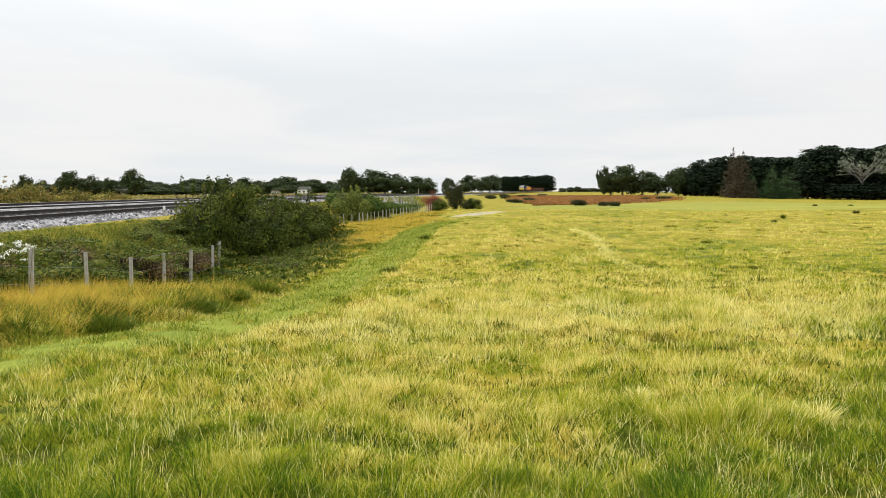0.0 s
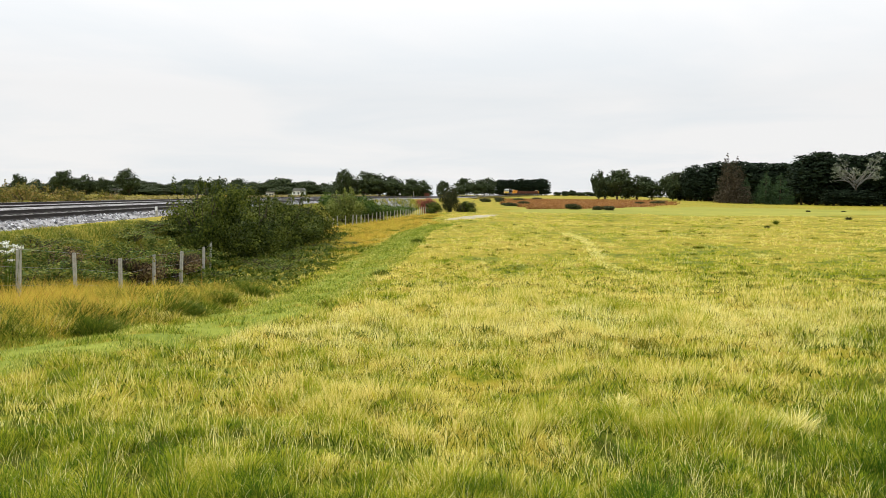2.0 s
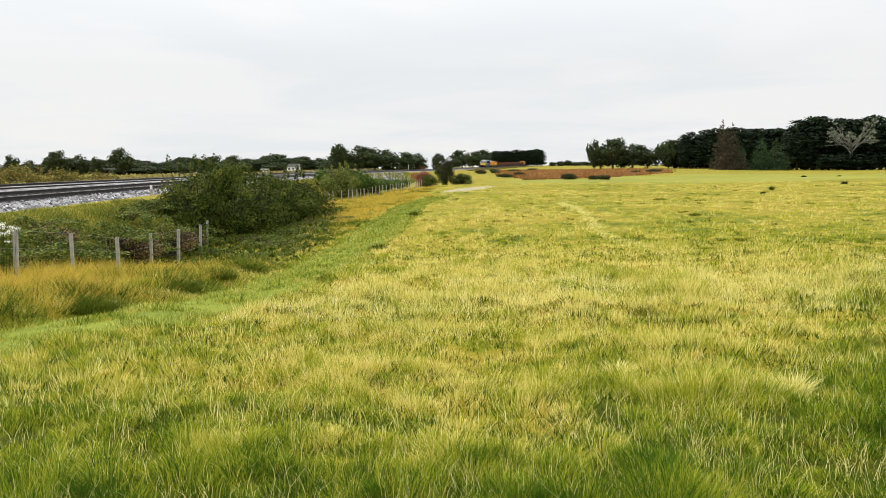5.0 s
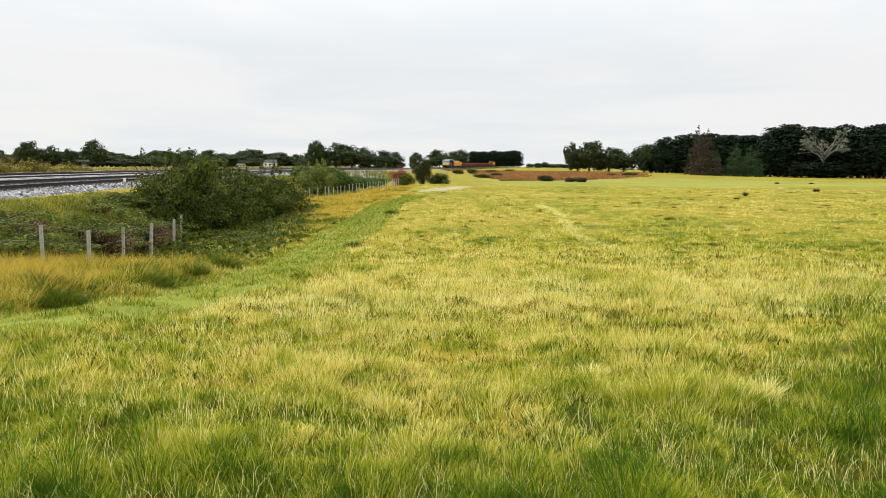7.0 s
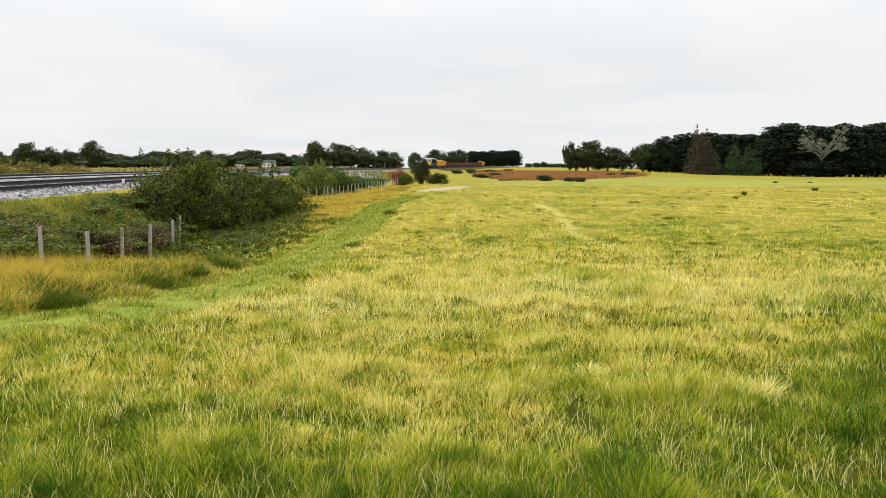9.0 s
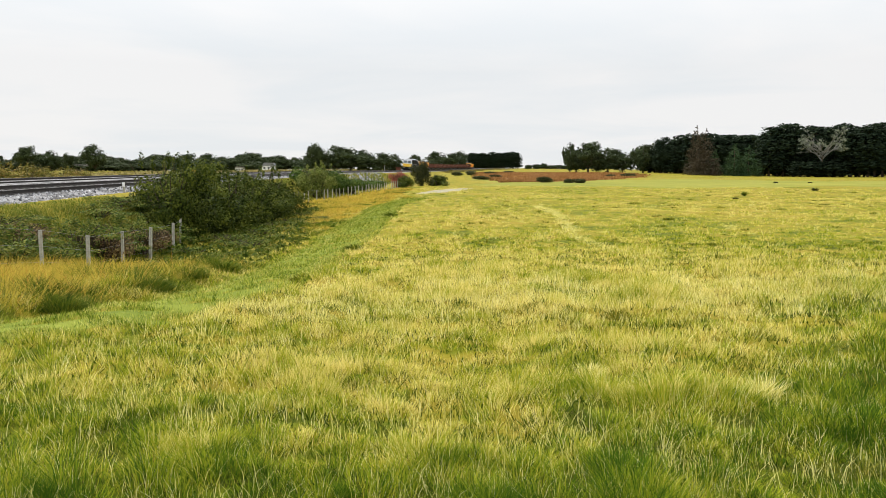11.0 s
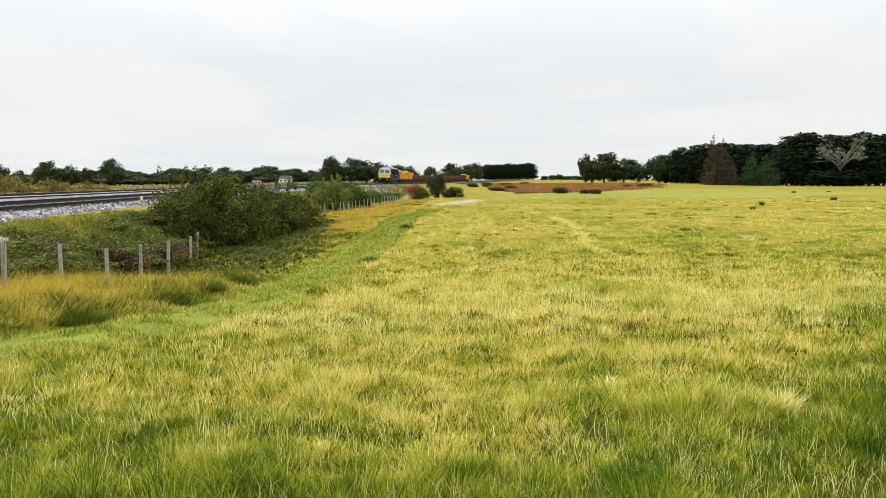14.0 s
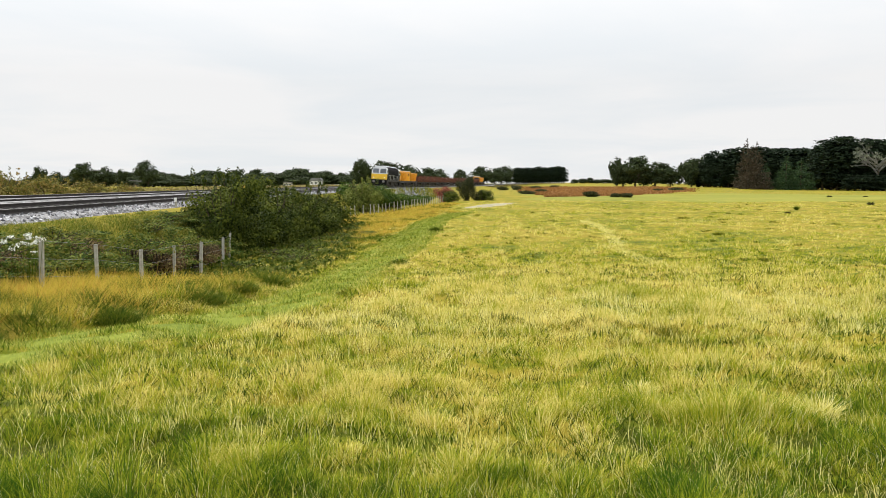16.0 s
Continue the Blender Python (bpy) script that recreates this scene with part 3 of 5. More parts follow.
def shrub(name, label, category, seed, size, n, leaf, mt, group="", stems=14, shell=0.6, sprigs=0, low=0.0, lumps=13, fat=1.0, core=0.0):
    """A shrub: stems and a lumpy crown of small leaves. size: half width, half depth, height."""
    rng, nr = random.Random(seed), np.random.default_rng(seed)
    ob = tagged(new(name), label, category, group)
    bm = bmesh.new()
    arc_stems(bm, rng, stems, size[2], min(size[0], size[1]) * 0.7, 0.025 + 0.006 * size[2])
    tagged(part("branchwork", bm, M_BARK, ob, "dark woody stems"), kind="stuff")
    blobs = []
    for _ in range(lumps):
        a, k = rng.uniform(0, 6.28), rng.uniform(0.1, 0.72)
        h = rng.uniform(0.30 + low, 0.78)
        r = rng.uniform(0.26, 0.40) * fat
        blobs.append((size[0] * k * math.cos(a), size[1] * k * math.sin(a), size[2] * h, size[0] * r, size[1] * r, size[2] * r * 0.72))
    if core:
        blobs.append((0, 0, size[2] * 0.42, size[0] * core, size[1] * core, size[2] * 0.40))
    for _ in range(sprigs):
        a, k = rng.uniform(0, 6.28), rng.uniform(0.0, 0.6)
        blobs.append((size[0] * k * math.cos(a), size[1] * k * math.sin(a), size[2] * rng.uniform(0.85, 1.02), 0.13, 0.13, 0.35))
    V, F = leaves(nr, blobs, n, leaf, shell, 0.0, 0.25, 0.42)
    V[:, 2] = np.maximum(V[:, 2], -0.2)
    part_mesh("foliage", mesh_np("foliage", V, F, mt), ob)
    ob.location = (0, 0, -100)
    return ob


def place(ob, spots, first=True):
    """Puts the thing and its copies at (x, y, turn, width, height)."""
    for i, (x, y, turn, w, h) in enumerate(spots):
        m = pose(x, y, gz(x, y) - 0.03, 0, 0, turn) @ Matrix.Diagonal((w, w, h, 1))
        if i == 0 and first:
            ob.matrix_basis = m
        else:
            copy_thing(ob, m)


def build_hedge():
    words = "dense olive-green hawthorn bush beside the railway fence"
    a = shrub("hawthorn_bush", words, "bush", 31, (2.5, 2.5, 2.9), 18000, 0.11, M_HEDGE, "bushes along the railway", sprigs=6, low=-0.24, shell=0.6, lumps=34, fat=0.74, core=0.58)
    b = shrub("hawthorn_bush", words, "bush", 32, (2.4, 2.7, 2.6), 18000, 0.11, M_HEDGE, "bushes along the railway", sprigs=4, low=-0.24, shell=0.6, lumps=34, fat=0.74, core=0.58)
    place(a, [(-9.2, 32.2, 0, 0.86, 1.08), (-8.5, 40.0, 80, 1.05, 0.92), (-8.4, 47.4, 200, 1.05, 0.98), (-10.4, 38.5, 20, 1.0, 0.84)])
    place(b, [(-8.7, 35.8, 40, 1.0, 0.92), (-8.5, 43.7, 140, 1.05, 1.02), (-8.4, 51.2, 300, 1.0, 1.04), (-10.3, 35.2, 10, 0.8, 0.80), (-10.4, 43.0, 250, 0.95, 0.88)])
    c = shrub("willow_bush", "tall light olive willow bush behind the fence", "bush", 33, (2.6, 2.6, 3.6), 10000, 0.14, M_WILLOW, "bushes along the railway", sprigs=9, low=-0.1)
    place(c, [(-9.6, 86, 0, 1.2, 1.02)])
    d = shrub("green_bush", "leafy bright green bush on the embankment", "bush", 34, (2.6, 2.4, 2.2), 4600, 0.19, M_LEAFY, "bushes along the railway")
    place(d, [(-8.4, 98, 0, 1.2, 1.1), (-7.6, 106, 70, 1.1, 0.85), (-10.5, 92, 120, 1.2, 1.2), (-8.8, 112, 200, 1.0, 0.7), (-6.6, 117, 90, 0.9, 0.6), (-5.0, 125, 150, 0.9, 0.6)])
    e = shrub("red_bush", "rounded bush with red berries and reddish leaves", "bush", 35, (1.7, 1.6, 2.3), 7000, 0.12, M_RED, "bushes along the railway", low=-0.3, lumps=20, core=0.6)
    place(e, [(-1.5, 123, 0, 1.15, 1.05)])
    g = shrub("dark_bush", "rounded dark green bush at the fence end", "bush", 36, (1.6, 1.6, 2.2), 6000, 0.13, M_HEDGE, "bushes along the railway", low=-0.2)
    place(g, [(-0.8, 118.6, 0, 1.25, 0.9), (4.6, 129, 40, 1.1, 1.05)])
    h = shrub("tall_dark_bush", "tall dark evergreen bush standing in rough grass", "bush", 37, (2.0, 2.0, 4.7), 11000, 0.15, M_GORSE, "bushes along the railway", low=-0.25)
    place(h, [(2.0, 128, 0, 1.0, 1.0)])
    words = "tangled bramble thicket covering the railway bank"
    k = shrub("bramble_thicket", words, "bramble", 41, (1.9, 1.9, 1.15), 3600, 0.085, M_BRAMBLE, "brambles on the bank", 18, 0.7, 14, -0.15, 26, 0.62)
    l = shrub("bramble_thicket", words, "bramble", 42, (1.7, 2.1, 1.0), 3600, 0.085, M_BRAMBLE, "brambles on the bank", 18, 0.7, 14, -0.15, 26, 0.62)
    place(k, [(-9.1, 12.5, 0, 1, 0.75), (-9.4, 16.0, 50, 1, 0.80), (-9.3, 19.6, 100, 1, 0.82), (-9.4, 23.4, 150, 1, 0.9), (-9.4, 27, 200, 1, 0.95), (-10.6, 21.5, 10, 1.0, 0.42), (-10.7, 28.5, 70, 1.0, 0.46), (-10.7, 16.2, 200, 1.1, 0.5)])
    place(l, [(-10.8, 14.2, 0, 1, 0.5), (-10.6, 18.8, 60, 1.0, 0.42), (-9.1, 14.4, 30, 0.9, 0.78), (-9.1, 17.8, 210, 0.9, 0.8), (-9.2, 21.5, 80, 0.9, 0.85), (-9.1, 25.3, 130, 0.9, 0.9), (-9.2, 29.6, 20, 1.1, 1.05), (-11.2, 31.5, 20, 1.1, 0.75)])
    dead = shrub("dead_bramble", "brown tangle of dead bramble canes behind the fence", "bramble", 43, (1.3, 1.5, 1.0), 3500, 0.08, M_DEAD, "brambles on the bank", 60, 0.9)
    place(dead, [(-8.7, 23.8, 80, 0.9, 0.9), (-8.6, 26.6, 150, 1.0, 1.0), (-8.6, 28.4, 30, 0.8, 0.9), (-9.0, 15.6, 20, 0.8, 0.7), (-9.8, 21.0, 70, 0.9, 0.7)])
    foot = shrub("nettle_patch", "low dark green nettles at the foot of the hedge", "weeds", 44, (1.2, 2.0, 0.75), 2600, 0.09, M_BRAMBLE, "weeds along the path", 20, 0.8, low=-0.2)
    place(foot, [(-5.6, 29.5, 30, 0.9, 0.6), (-5.2, 37, 80, 0.9, 0.55), (-5.0, 42, 130, 0.9, 0.5), (-7.6, 33, 130, 0.9, 0.8), (-4.9, 47, 30, 0.9, 0.5), (-6.6, 31, 0, 1, 0.9), (-6.3, 35, 20, 1, 0.9), (-6.3, 39.5, 40, 1, 1.0), (-6.4, 44.5, 10, 1, 0.9), (-6.6, 50, 0, 1, 0.9), (-6.9, 56, 0, 1, 0.8), (-7.2, 27.6, 60, 0.8, 0.6), (-5.4, 26.5, 90, 0.8, 0.5), (-5.3, 33, 10, 0.7, 0.5)])
    scrub = shrub("lineside_scrub", "tan and olive scrub beyond the railway", "bush", 45, (2.6, 3.0, 2.4), 3600, 0.18, M_SCRUB, "scrub beyond the tracks", sprigs=5, low=-0.15)
    place(scrub, [(-31.5, 50, 0, 1, 1.0), (-33, 57, 60, 1.1, 1.1), (-31, 62, 100, 1.0, 0.9), (-35, 70, 200, 1.1, 0.9), (-31.5, 69, 30, 1, 0.8), (-33, 80, 10, 1.1, 0.7), (-28, 44, 10, 1.0, 1.0), (-25.6, 46, 130, 0.8, 0.85), (-24.6, 42.5, 250, 0.7, 0.7)])
    far = shrub("lineside_scrub", "low tan scrub along the far side of the railway", "bush", 46, (2.6, 3.2, 2.4), 900, 0.38, M_SCRUB, "scrub beyond the tracks", low=-0.15)
    place(far, [(float(track_x(y)) - 11.5 - 0.012 * y, y, 37 * y, 1.1, 0.60 + 0.1 * math.sin(y)) for y in list(range(46, 90, 5)) + list(range(90, 340, 8))] + [(float(track_x(y)) + 6.0 + 2 * math.sin(y), y, 37 * y, 1.3, 0.42 + 0.1 * math.sin(2 * y)) for y in range(330, 600, 11)])


def flower_clump():
    """White umbels over the brambles."""
    rng = random.Random(50)
    ob = tagged(new("white_flowers"), "clump of white flowering climbers on the brambles", "flowers")
    for i in range(16):
        x, y, z = rng.gauss(0, 0.36), rng.gauss(0, 0.35), rng.uniform(0.55, 0.95)
        bm = bmesh.new()
        tube(bm, (x * 0.8, y * 0.8, 0), (x, y, z), 0.006, 0.004, 4)
        st = part("stem", bm, M_VERGE_GREEN, ob)
        V, F = leaves(np.random.default_rng(500 + i), [(x, y, z, 0.075, 0.075, 0.04)], 26, 0.04, 0.9)
        part_mesh("flower_head", mesh_np("flower_head", V, F, M_FLOWER), st, "white flower head")
    ob.location = (-8.25, 15.4, gz(-8.25, 15.4) + 0.10)


build_hedge()
flower_clump()


def broadleaf(seed, n=2000, leaf=0.88, tall=11.0, wide=5.4, mt=None, trunk=0.10, name="tree", label="round-headed dark green broadleaf tree on the horizon"):
    rng, nr = random.Random(seed), np.random.default_rng(seed)
    ob = tagged(new(name), label, "tree", "trees on the skyline")
    bm = bmesh.new()
    tube(bm, (0, 0, -0.5), (0, 0, tall * trunk * 1.5), 0.38, 0.22, 8)
    for i in range(6):
        a = 6.28 * i / 6 + rng.uniform(-0.3, 0.3)
        tube(bm, (0, 0, tall * trunk * rng.uniform(0.8, 1.4)), (wide * 0.55 * math.cos(a), wide * 0.55 * math.sin(a), tall * rng.uniform(0.5, 0.8)), 0.16, 0.05, 6)
    part("trunk", bm, M_BARK, ob, "dark trunk and limbs")
    blobs = [(0, 0, tall * 0.5, wide * 0.62, wide * 0.62, tall * 0.42)]
    for _ in range(12):
        a, k = rng.uniform(0, 6.28), rng.uniform(0.3, 0.75)
        h = rng.uniform(trunk + 0.08, 0.86)
        r = rng.uniform(0.24, 0.40)
        k *= 1.0 if h < 0.7 else 0.55
        blobs.append((wide * k * math.cos(a), wide * k * math.sin(a), tall * h, wide * r, wide * r, tall * r * 0.42))
    V, F = leaves(nr, blobs, n, leaf, 0.5, 0.0, 0.2, 0.5)
    V[:, 2] = np.maximum(V[:, 2], 0.1)
    part_mesh("crown", mesh_np("crown", V, F, mt or M_BROAD), ob)
    return ob


def conifer(seed, tall, wide, n, leaf, mt, name, label, bare=0.05, group="conifers at the wood's edge"):
    """A cone of drooping whorls round a straight trunk."""
    rng, nr = random.Random(seed), np.random.default_rng(seed)
    ob = tagged(new(name), label, "conifer", group)
    bm = bmesh.new()
    tube(bm, (0, 0, -0.5), (0, 0, tall * 0.98), 0.28, 0.03, 8)
    part("trunk", bm, M_BARK, ob, "straight dark trunk")
    blobs = []
    rows = 11
    for i in range(rows):
        h = bare + (0.97 - bare) * i / (rows - 1)
        r = wide * (1 - h) ** 0.75 + 0.25
        for j in range(max(1, 7 - i // 2)):
            a = rng.uniform(0, 6.28)
            k = r * rng.uniform(0.45, 0.75)
            blobs.append((k * math.cos(a), k * math.sin(a), tall * h, r * 0.42, r * 0.42, tall * 0.055))
    V, F = leaves(nr, blobs, n, leaf, 0.7, droop=0.4)
    part_mesh("crown", mesh_np("crown", V, F, mt), ob)
    return ob


def scots_pine(seed, n=1900, leaf=0.72):
    """A plantation pine: bare lower trunk and a dark dense crown."""
    rng, nr = random.Random(seed), np.random.default_rng(seed)
    ob = tagged(new("pine_tree"), "tall dark plantation pine with a bare lower trunk", "pine", "pines of the dark wood")
    bm = bmesh.new()
    tube(bm, (0, 0, -0.5), (0, 0, 16), 0.24, 0.06, 7)
    part("trunk", bm, M_BARK, ob, "bare dark trunk")
    blobs = [(0, 0, 9.5, 2.4, 2.4, 7.6)]
    for _ in range(13):
        a, h = rng.uniform(0, 6.28), rng.uniform(1.3, 15.8)
        k = 1.7 * (1 - 0.045 * h)
        blobs.append((k * math.cos(a), k * math.sin(a), h, 1.6 - 0.05 * h, 1.6 - 0.05 * h, 1.1))
    blobs.append((0.2, 0.1, 16.3, 1.25, 1.25, 1.3))
    V, F = leaves(nr, blobs, n, leaf, 0.5, 0.0, 0.0, 0.6)
    part_mesh("crown", mesh_np("crown", V, F, M_PINE), ob)
    return ob


def pale_tree():
    """A half-dead tree: pale bare limbs spreading wide, thin silvery foliage."""
    rng, nr = random.Random(221), np.random.default_rng(221)
    ob = tagged(new("silver_tree"), "pale half-bare tree with spreading limbs before dark pines", "tree", "trees on the skyline")
    bm = bmesh.new()
    tube(bm, (0, 0, -0.5), (0.4, 0, 8.5), 0.30, 0.2, 8)
    part("trunk", bm, M_BARK, ob, "dark trunk")
    tips = []
    for i in range(15):
        a, h = rng.uniform(0, 6.28), rng.uniform(5.0, 8.5)
        p = Vector((0.3, 0, h))
        q = p + Vector((2.6 * math.cos(a), 2.6 * math.sin(a), rng.uniform(1.5, 4.0)))
        bm = bmesh.new()
        tube(bm, p, q, 0.20, 0.13, 6)
        for _ in range(4):
            b2 = a + rng.uniform(-0.9, 0.9)
            e = q + Vector((rng.uniform(1.6, 3.6) * math.cos(b2), rng.uniform(1.6, 3.6) * math.sin(b2), rng.uniform(-0.3, 4.6)))
            tube(bm, q, e, 0.11, 0.05, 5)
            tips.append(e)
        part("limb", bm, M_PALE_BARK, ob, "pale bare limb")
    blobs = [(e.x, e.y, e.z, 0.9, 0.9, 0.6) for e in tips]
    V, F = leaves(nr, blobs, 1700, 0.42, 0.9)
    part_mesh("crown", mesh_np("crown", V, F, M_SILVER), ob, "thin silvery foliage")
    return ob


def build_trees():
    rng = random.Random(77)
    kinds = [broadleaf(101), broadleaf(102, wide=6.0), broadleaf(103, wide=5.0)]
    # single trees on the skyline: across, away, width scale, height
    rows = [(-205, 400, 0.75, 11.2), (-183, 400, 1.2, 12.6), (-174, 405, 1.1, 11.0), (-164, 400, 0.75, 9.4), (-151, 400, 1.0, 11.8), (-216, 420, 1.0, 8),
            (-40, 350, 1.3, 12.4), (-32, 352, 1.1, 9.8), (-25, 350, 1.5, 10.4), (-19.5, 355, 1.1, 11.0), (-13, 352, 1.0, 8.4), (-7.5, 360, 1.2, 9.6), (2.5, 395, 1.1, 8.6),
            (17, 480, 1.25, 9.5), (27.5, 485, 1.25, 11.0), (31, 488, 1.2, 11.6), (22.5, 470, 1.0, 8.6), (12.5, 470, 0.9, 6.5),
            (69, 350, 0.85, 13.3), (77, 350, 1.25, 11.9), (73, 356, 1.0, 10), (82, 356, 1.0, 9.6), (86, 352, 1.2, 9.6), (92, 350, 1.1, 9.2), (99.5, 345, 1.35, 12.6), (104, 352, 1.2, 11)]
    spots = {0: [], 1: [], 2: []}
    for i, (x, y, w, h) in enumerate(rows):
        spots[i % 3].append((x, y, rng.uniform(0, 360), w, h / 11.0))
    # the long low tree line behind the railway
    for i in range(64):
        x = -230 + 3.1 * i + rng.uniform(-2, 2)
        spots[rng.randrange(3)].append((x, 455 + rng.uniform(-25, 25), rng.uniform(0, 360), rng.uniform(1.0, 1.5), rng.uniform(0.60, 0.82)))
    for i in range(44):
        x = -235 + 4.6 * i + rng.uniform(-2, 2)
        spots[rng.randrange(3)].append((x, 435 + rng.uniform(-8, 8), rng.uniform(0, 360), rng.uniform(1.2, 1.7), rng.uniform(0.34, 0.46)))
    for i in range(14):
        spots[rng.randrange(3)].append((98 + 6 * i + rng.uniform(-3, 3), 690, rng.uniform(0, 360), rng.uniform(0.8, 1.3), rng.uniform(0.3, 0.65)))
    for k, ob in enumerate(kinds):
        place(ob, spots[k])
    # the dark wood
    pines = [scots_pine(201), scots_pine(202), scots_pine(203)]
    spots = {0: [], 1: [], 2: []}
    for i in range(30):
        for r in range(2):
            x, y = 103.5 + 2.9 * i * 0.62 + rng.uniform(-0.8, 0.8) + 2.0 * r, 340 - 0.6 * i + 6 * r
            spots[rng.randrange(3)].append((x, y, rng.uniform(0, 360), rng.uniform(1.25, 1.6), rng.uniform(1.04, 1.10) * min(1.0, 0.72 + 0.05 * i)))
    for i in range(26):
        for r in range(2):
            x, y = 134 + 2.6 * i + rng.uniform(-0.8, 0.8), 300 - 0.9 * i + 6 * r
            spots[rng.randrange(3)].append((x, y, rng.uniform(0, 360), rng.uniform(1.2, 1.6), rng.uniform(1.20, 1.33)))
    # low dark growth under and behind the pines
    for i in range(34):
        spots[rng.randrange(3)].append((104 + 3.1 * i + rng.uniform(-1, 1), 350 - 1.5 * i + rng.uniform(0, 4), rng.uniform(0, 360), rng.uniform(1.2, 1.6), rng.uniform(0.28, 0.42)))
    # young growth round the pale tree's foot
    for x, y in ((144.5, 284), (147.5, 283), (150.5, 285), (140, 288)):
        spots[rng.randrange(3)].append((x, y, rng.uniform(0, 360), 1.3, 0.40))
    # flat-topped block in the middle distance
    for i in range(17):
        for r in range(2):
            x, y = 49.5 + 2.35 * i + rng.uniform(-0.6, 0.6), 660 + 6 * r
            spots[rng.randrange(3)].append((x, y, rng.uniform(0, 360), rng.uniform(1.0, 1.3), rng.uniform(0.86, 0.94)))
    for k, ob in enumerate(pines):
        place(ob, spots[k])
    c = conifer(211, 17.5, 4.3, 3400, 0.45, M_RUSTY_CONIFER, "browned_conifer", "tall conifer with browned foliage before the wood")
    place(c, [(103.0, 290, 0, 1.25, 1.0), (106.8, 292, 80, 1.2, 0.95)])
    c = conifer(212, 12, 4.4, 3200, 0.45, M_SPRUCE, "spruce", "green spruce standing before the dark wood")
    place(c, [(116, 288, 0, 1.2, 0.98), (122, 290, 90, 1.1, 0.95), (112, 296, 30, 0.7, 0.8)])
    s = pale_tree()
    place(s, [(147, 287, 0, 1.35, 1.08)])
    h = shrub("heath_bush", "low dark gorse bush on the meadow", "bush", 61, (2.0, 1.6, 1.3), 2200, 0.24, M_GORSE, "gorse on the meadow", low=-0.25, lumps=22, fat=0.85, core=0.75)
    place(h, [(26.5, 158, 0, 0.95, 1.0), (31, 157, 50, 0.8, 0.75), (33.0, 157, 110, 0.9, 0.8), (17, 190, 0, 1.3, 0.75), (64, 236, 30, 1.6, 1.0), (58, 233, 30, 1.0, 0.8), (15.5, 262, 0, 1.2, 1.0), (20.5, 268, 40, 1.1, 0.9), (23, 215, 0, 1.1, 0.8), (30, 300, 20, 1.5, 0.8), (40, 330, 70, 1.6, 0.8), (24, 320, 70, 1.6, 0.7)])


build_trees()

# ---- grass ----


def domes(rng, x, y, r, tall, per):
    """Blade roots of rounded tussocks: x, y, way outwards, height, lean. Blades shorten and splay towards the rim."""
    n = len(x)
    az = rng.uniform(0, 2 * np.pi, (n, per))
    e = np.sqrt(rng.uniform(0, 1, (n, per)))
    bx, by = x[:, None] + r[:, None] * e * np.cos(az), y[:, None] + r[:, None] * e * np.sin(az)
    h = tall[:, None] * (1 - 0.55 * e ** 2) * rng.uniform(0.6, 1.15, (n, per))
    lean = 0.15 + 0.85 * e + rng.uniform(0, 0.4, (n, per))
    return bx.ravel(), by.ravel(), (az + rng.normal(0, 0.55, (n, per))).ravel(), h.ravel(), lean.ravel()


def in_meadow(x, y):
    return (np.abs(x - path_x(y)) > 1.0 + 0.22 * np.sin(2.1 * y) * np.sin(0.7 * y + 1) + 0.10 * np.sin(5.3 * y + 2 * x)) & (x > fence_x(np.minimum(y, 118)) + 0.3)


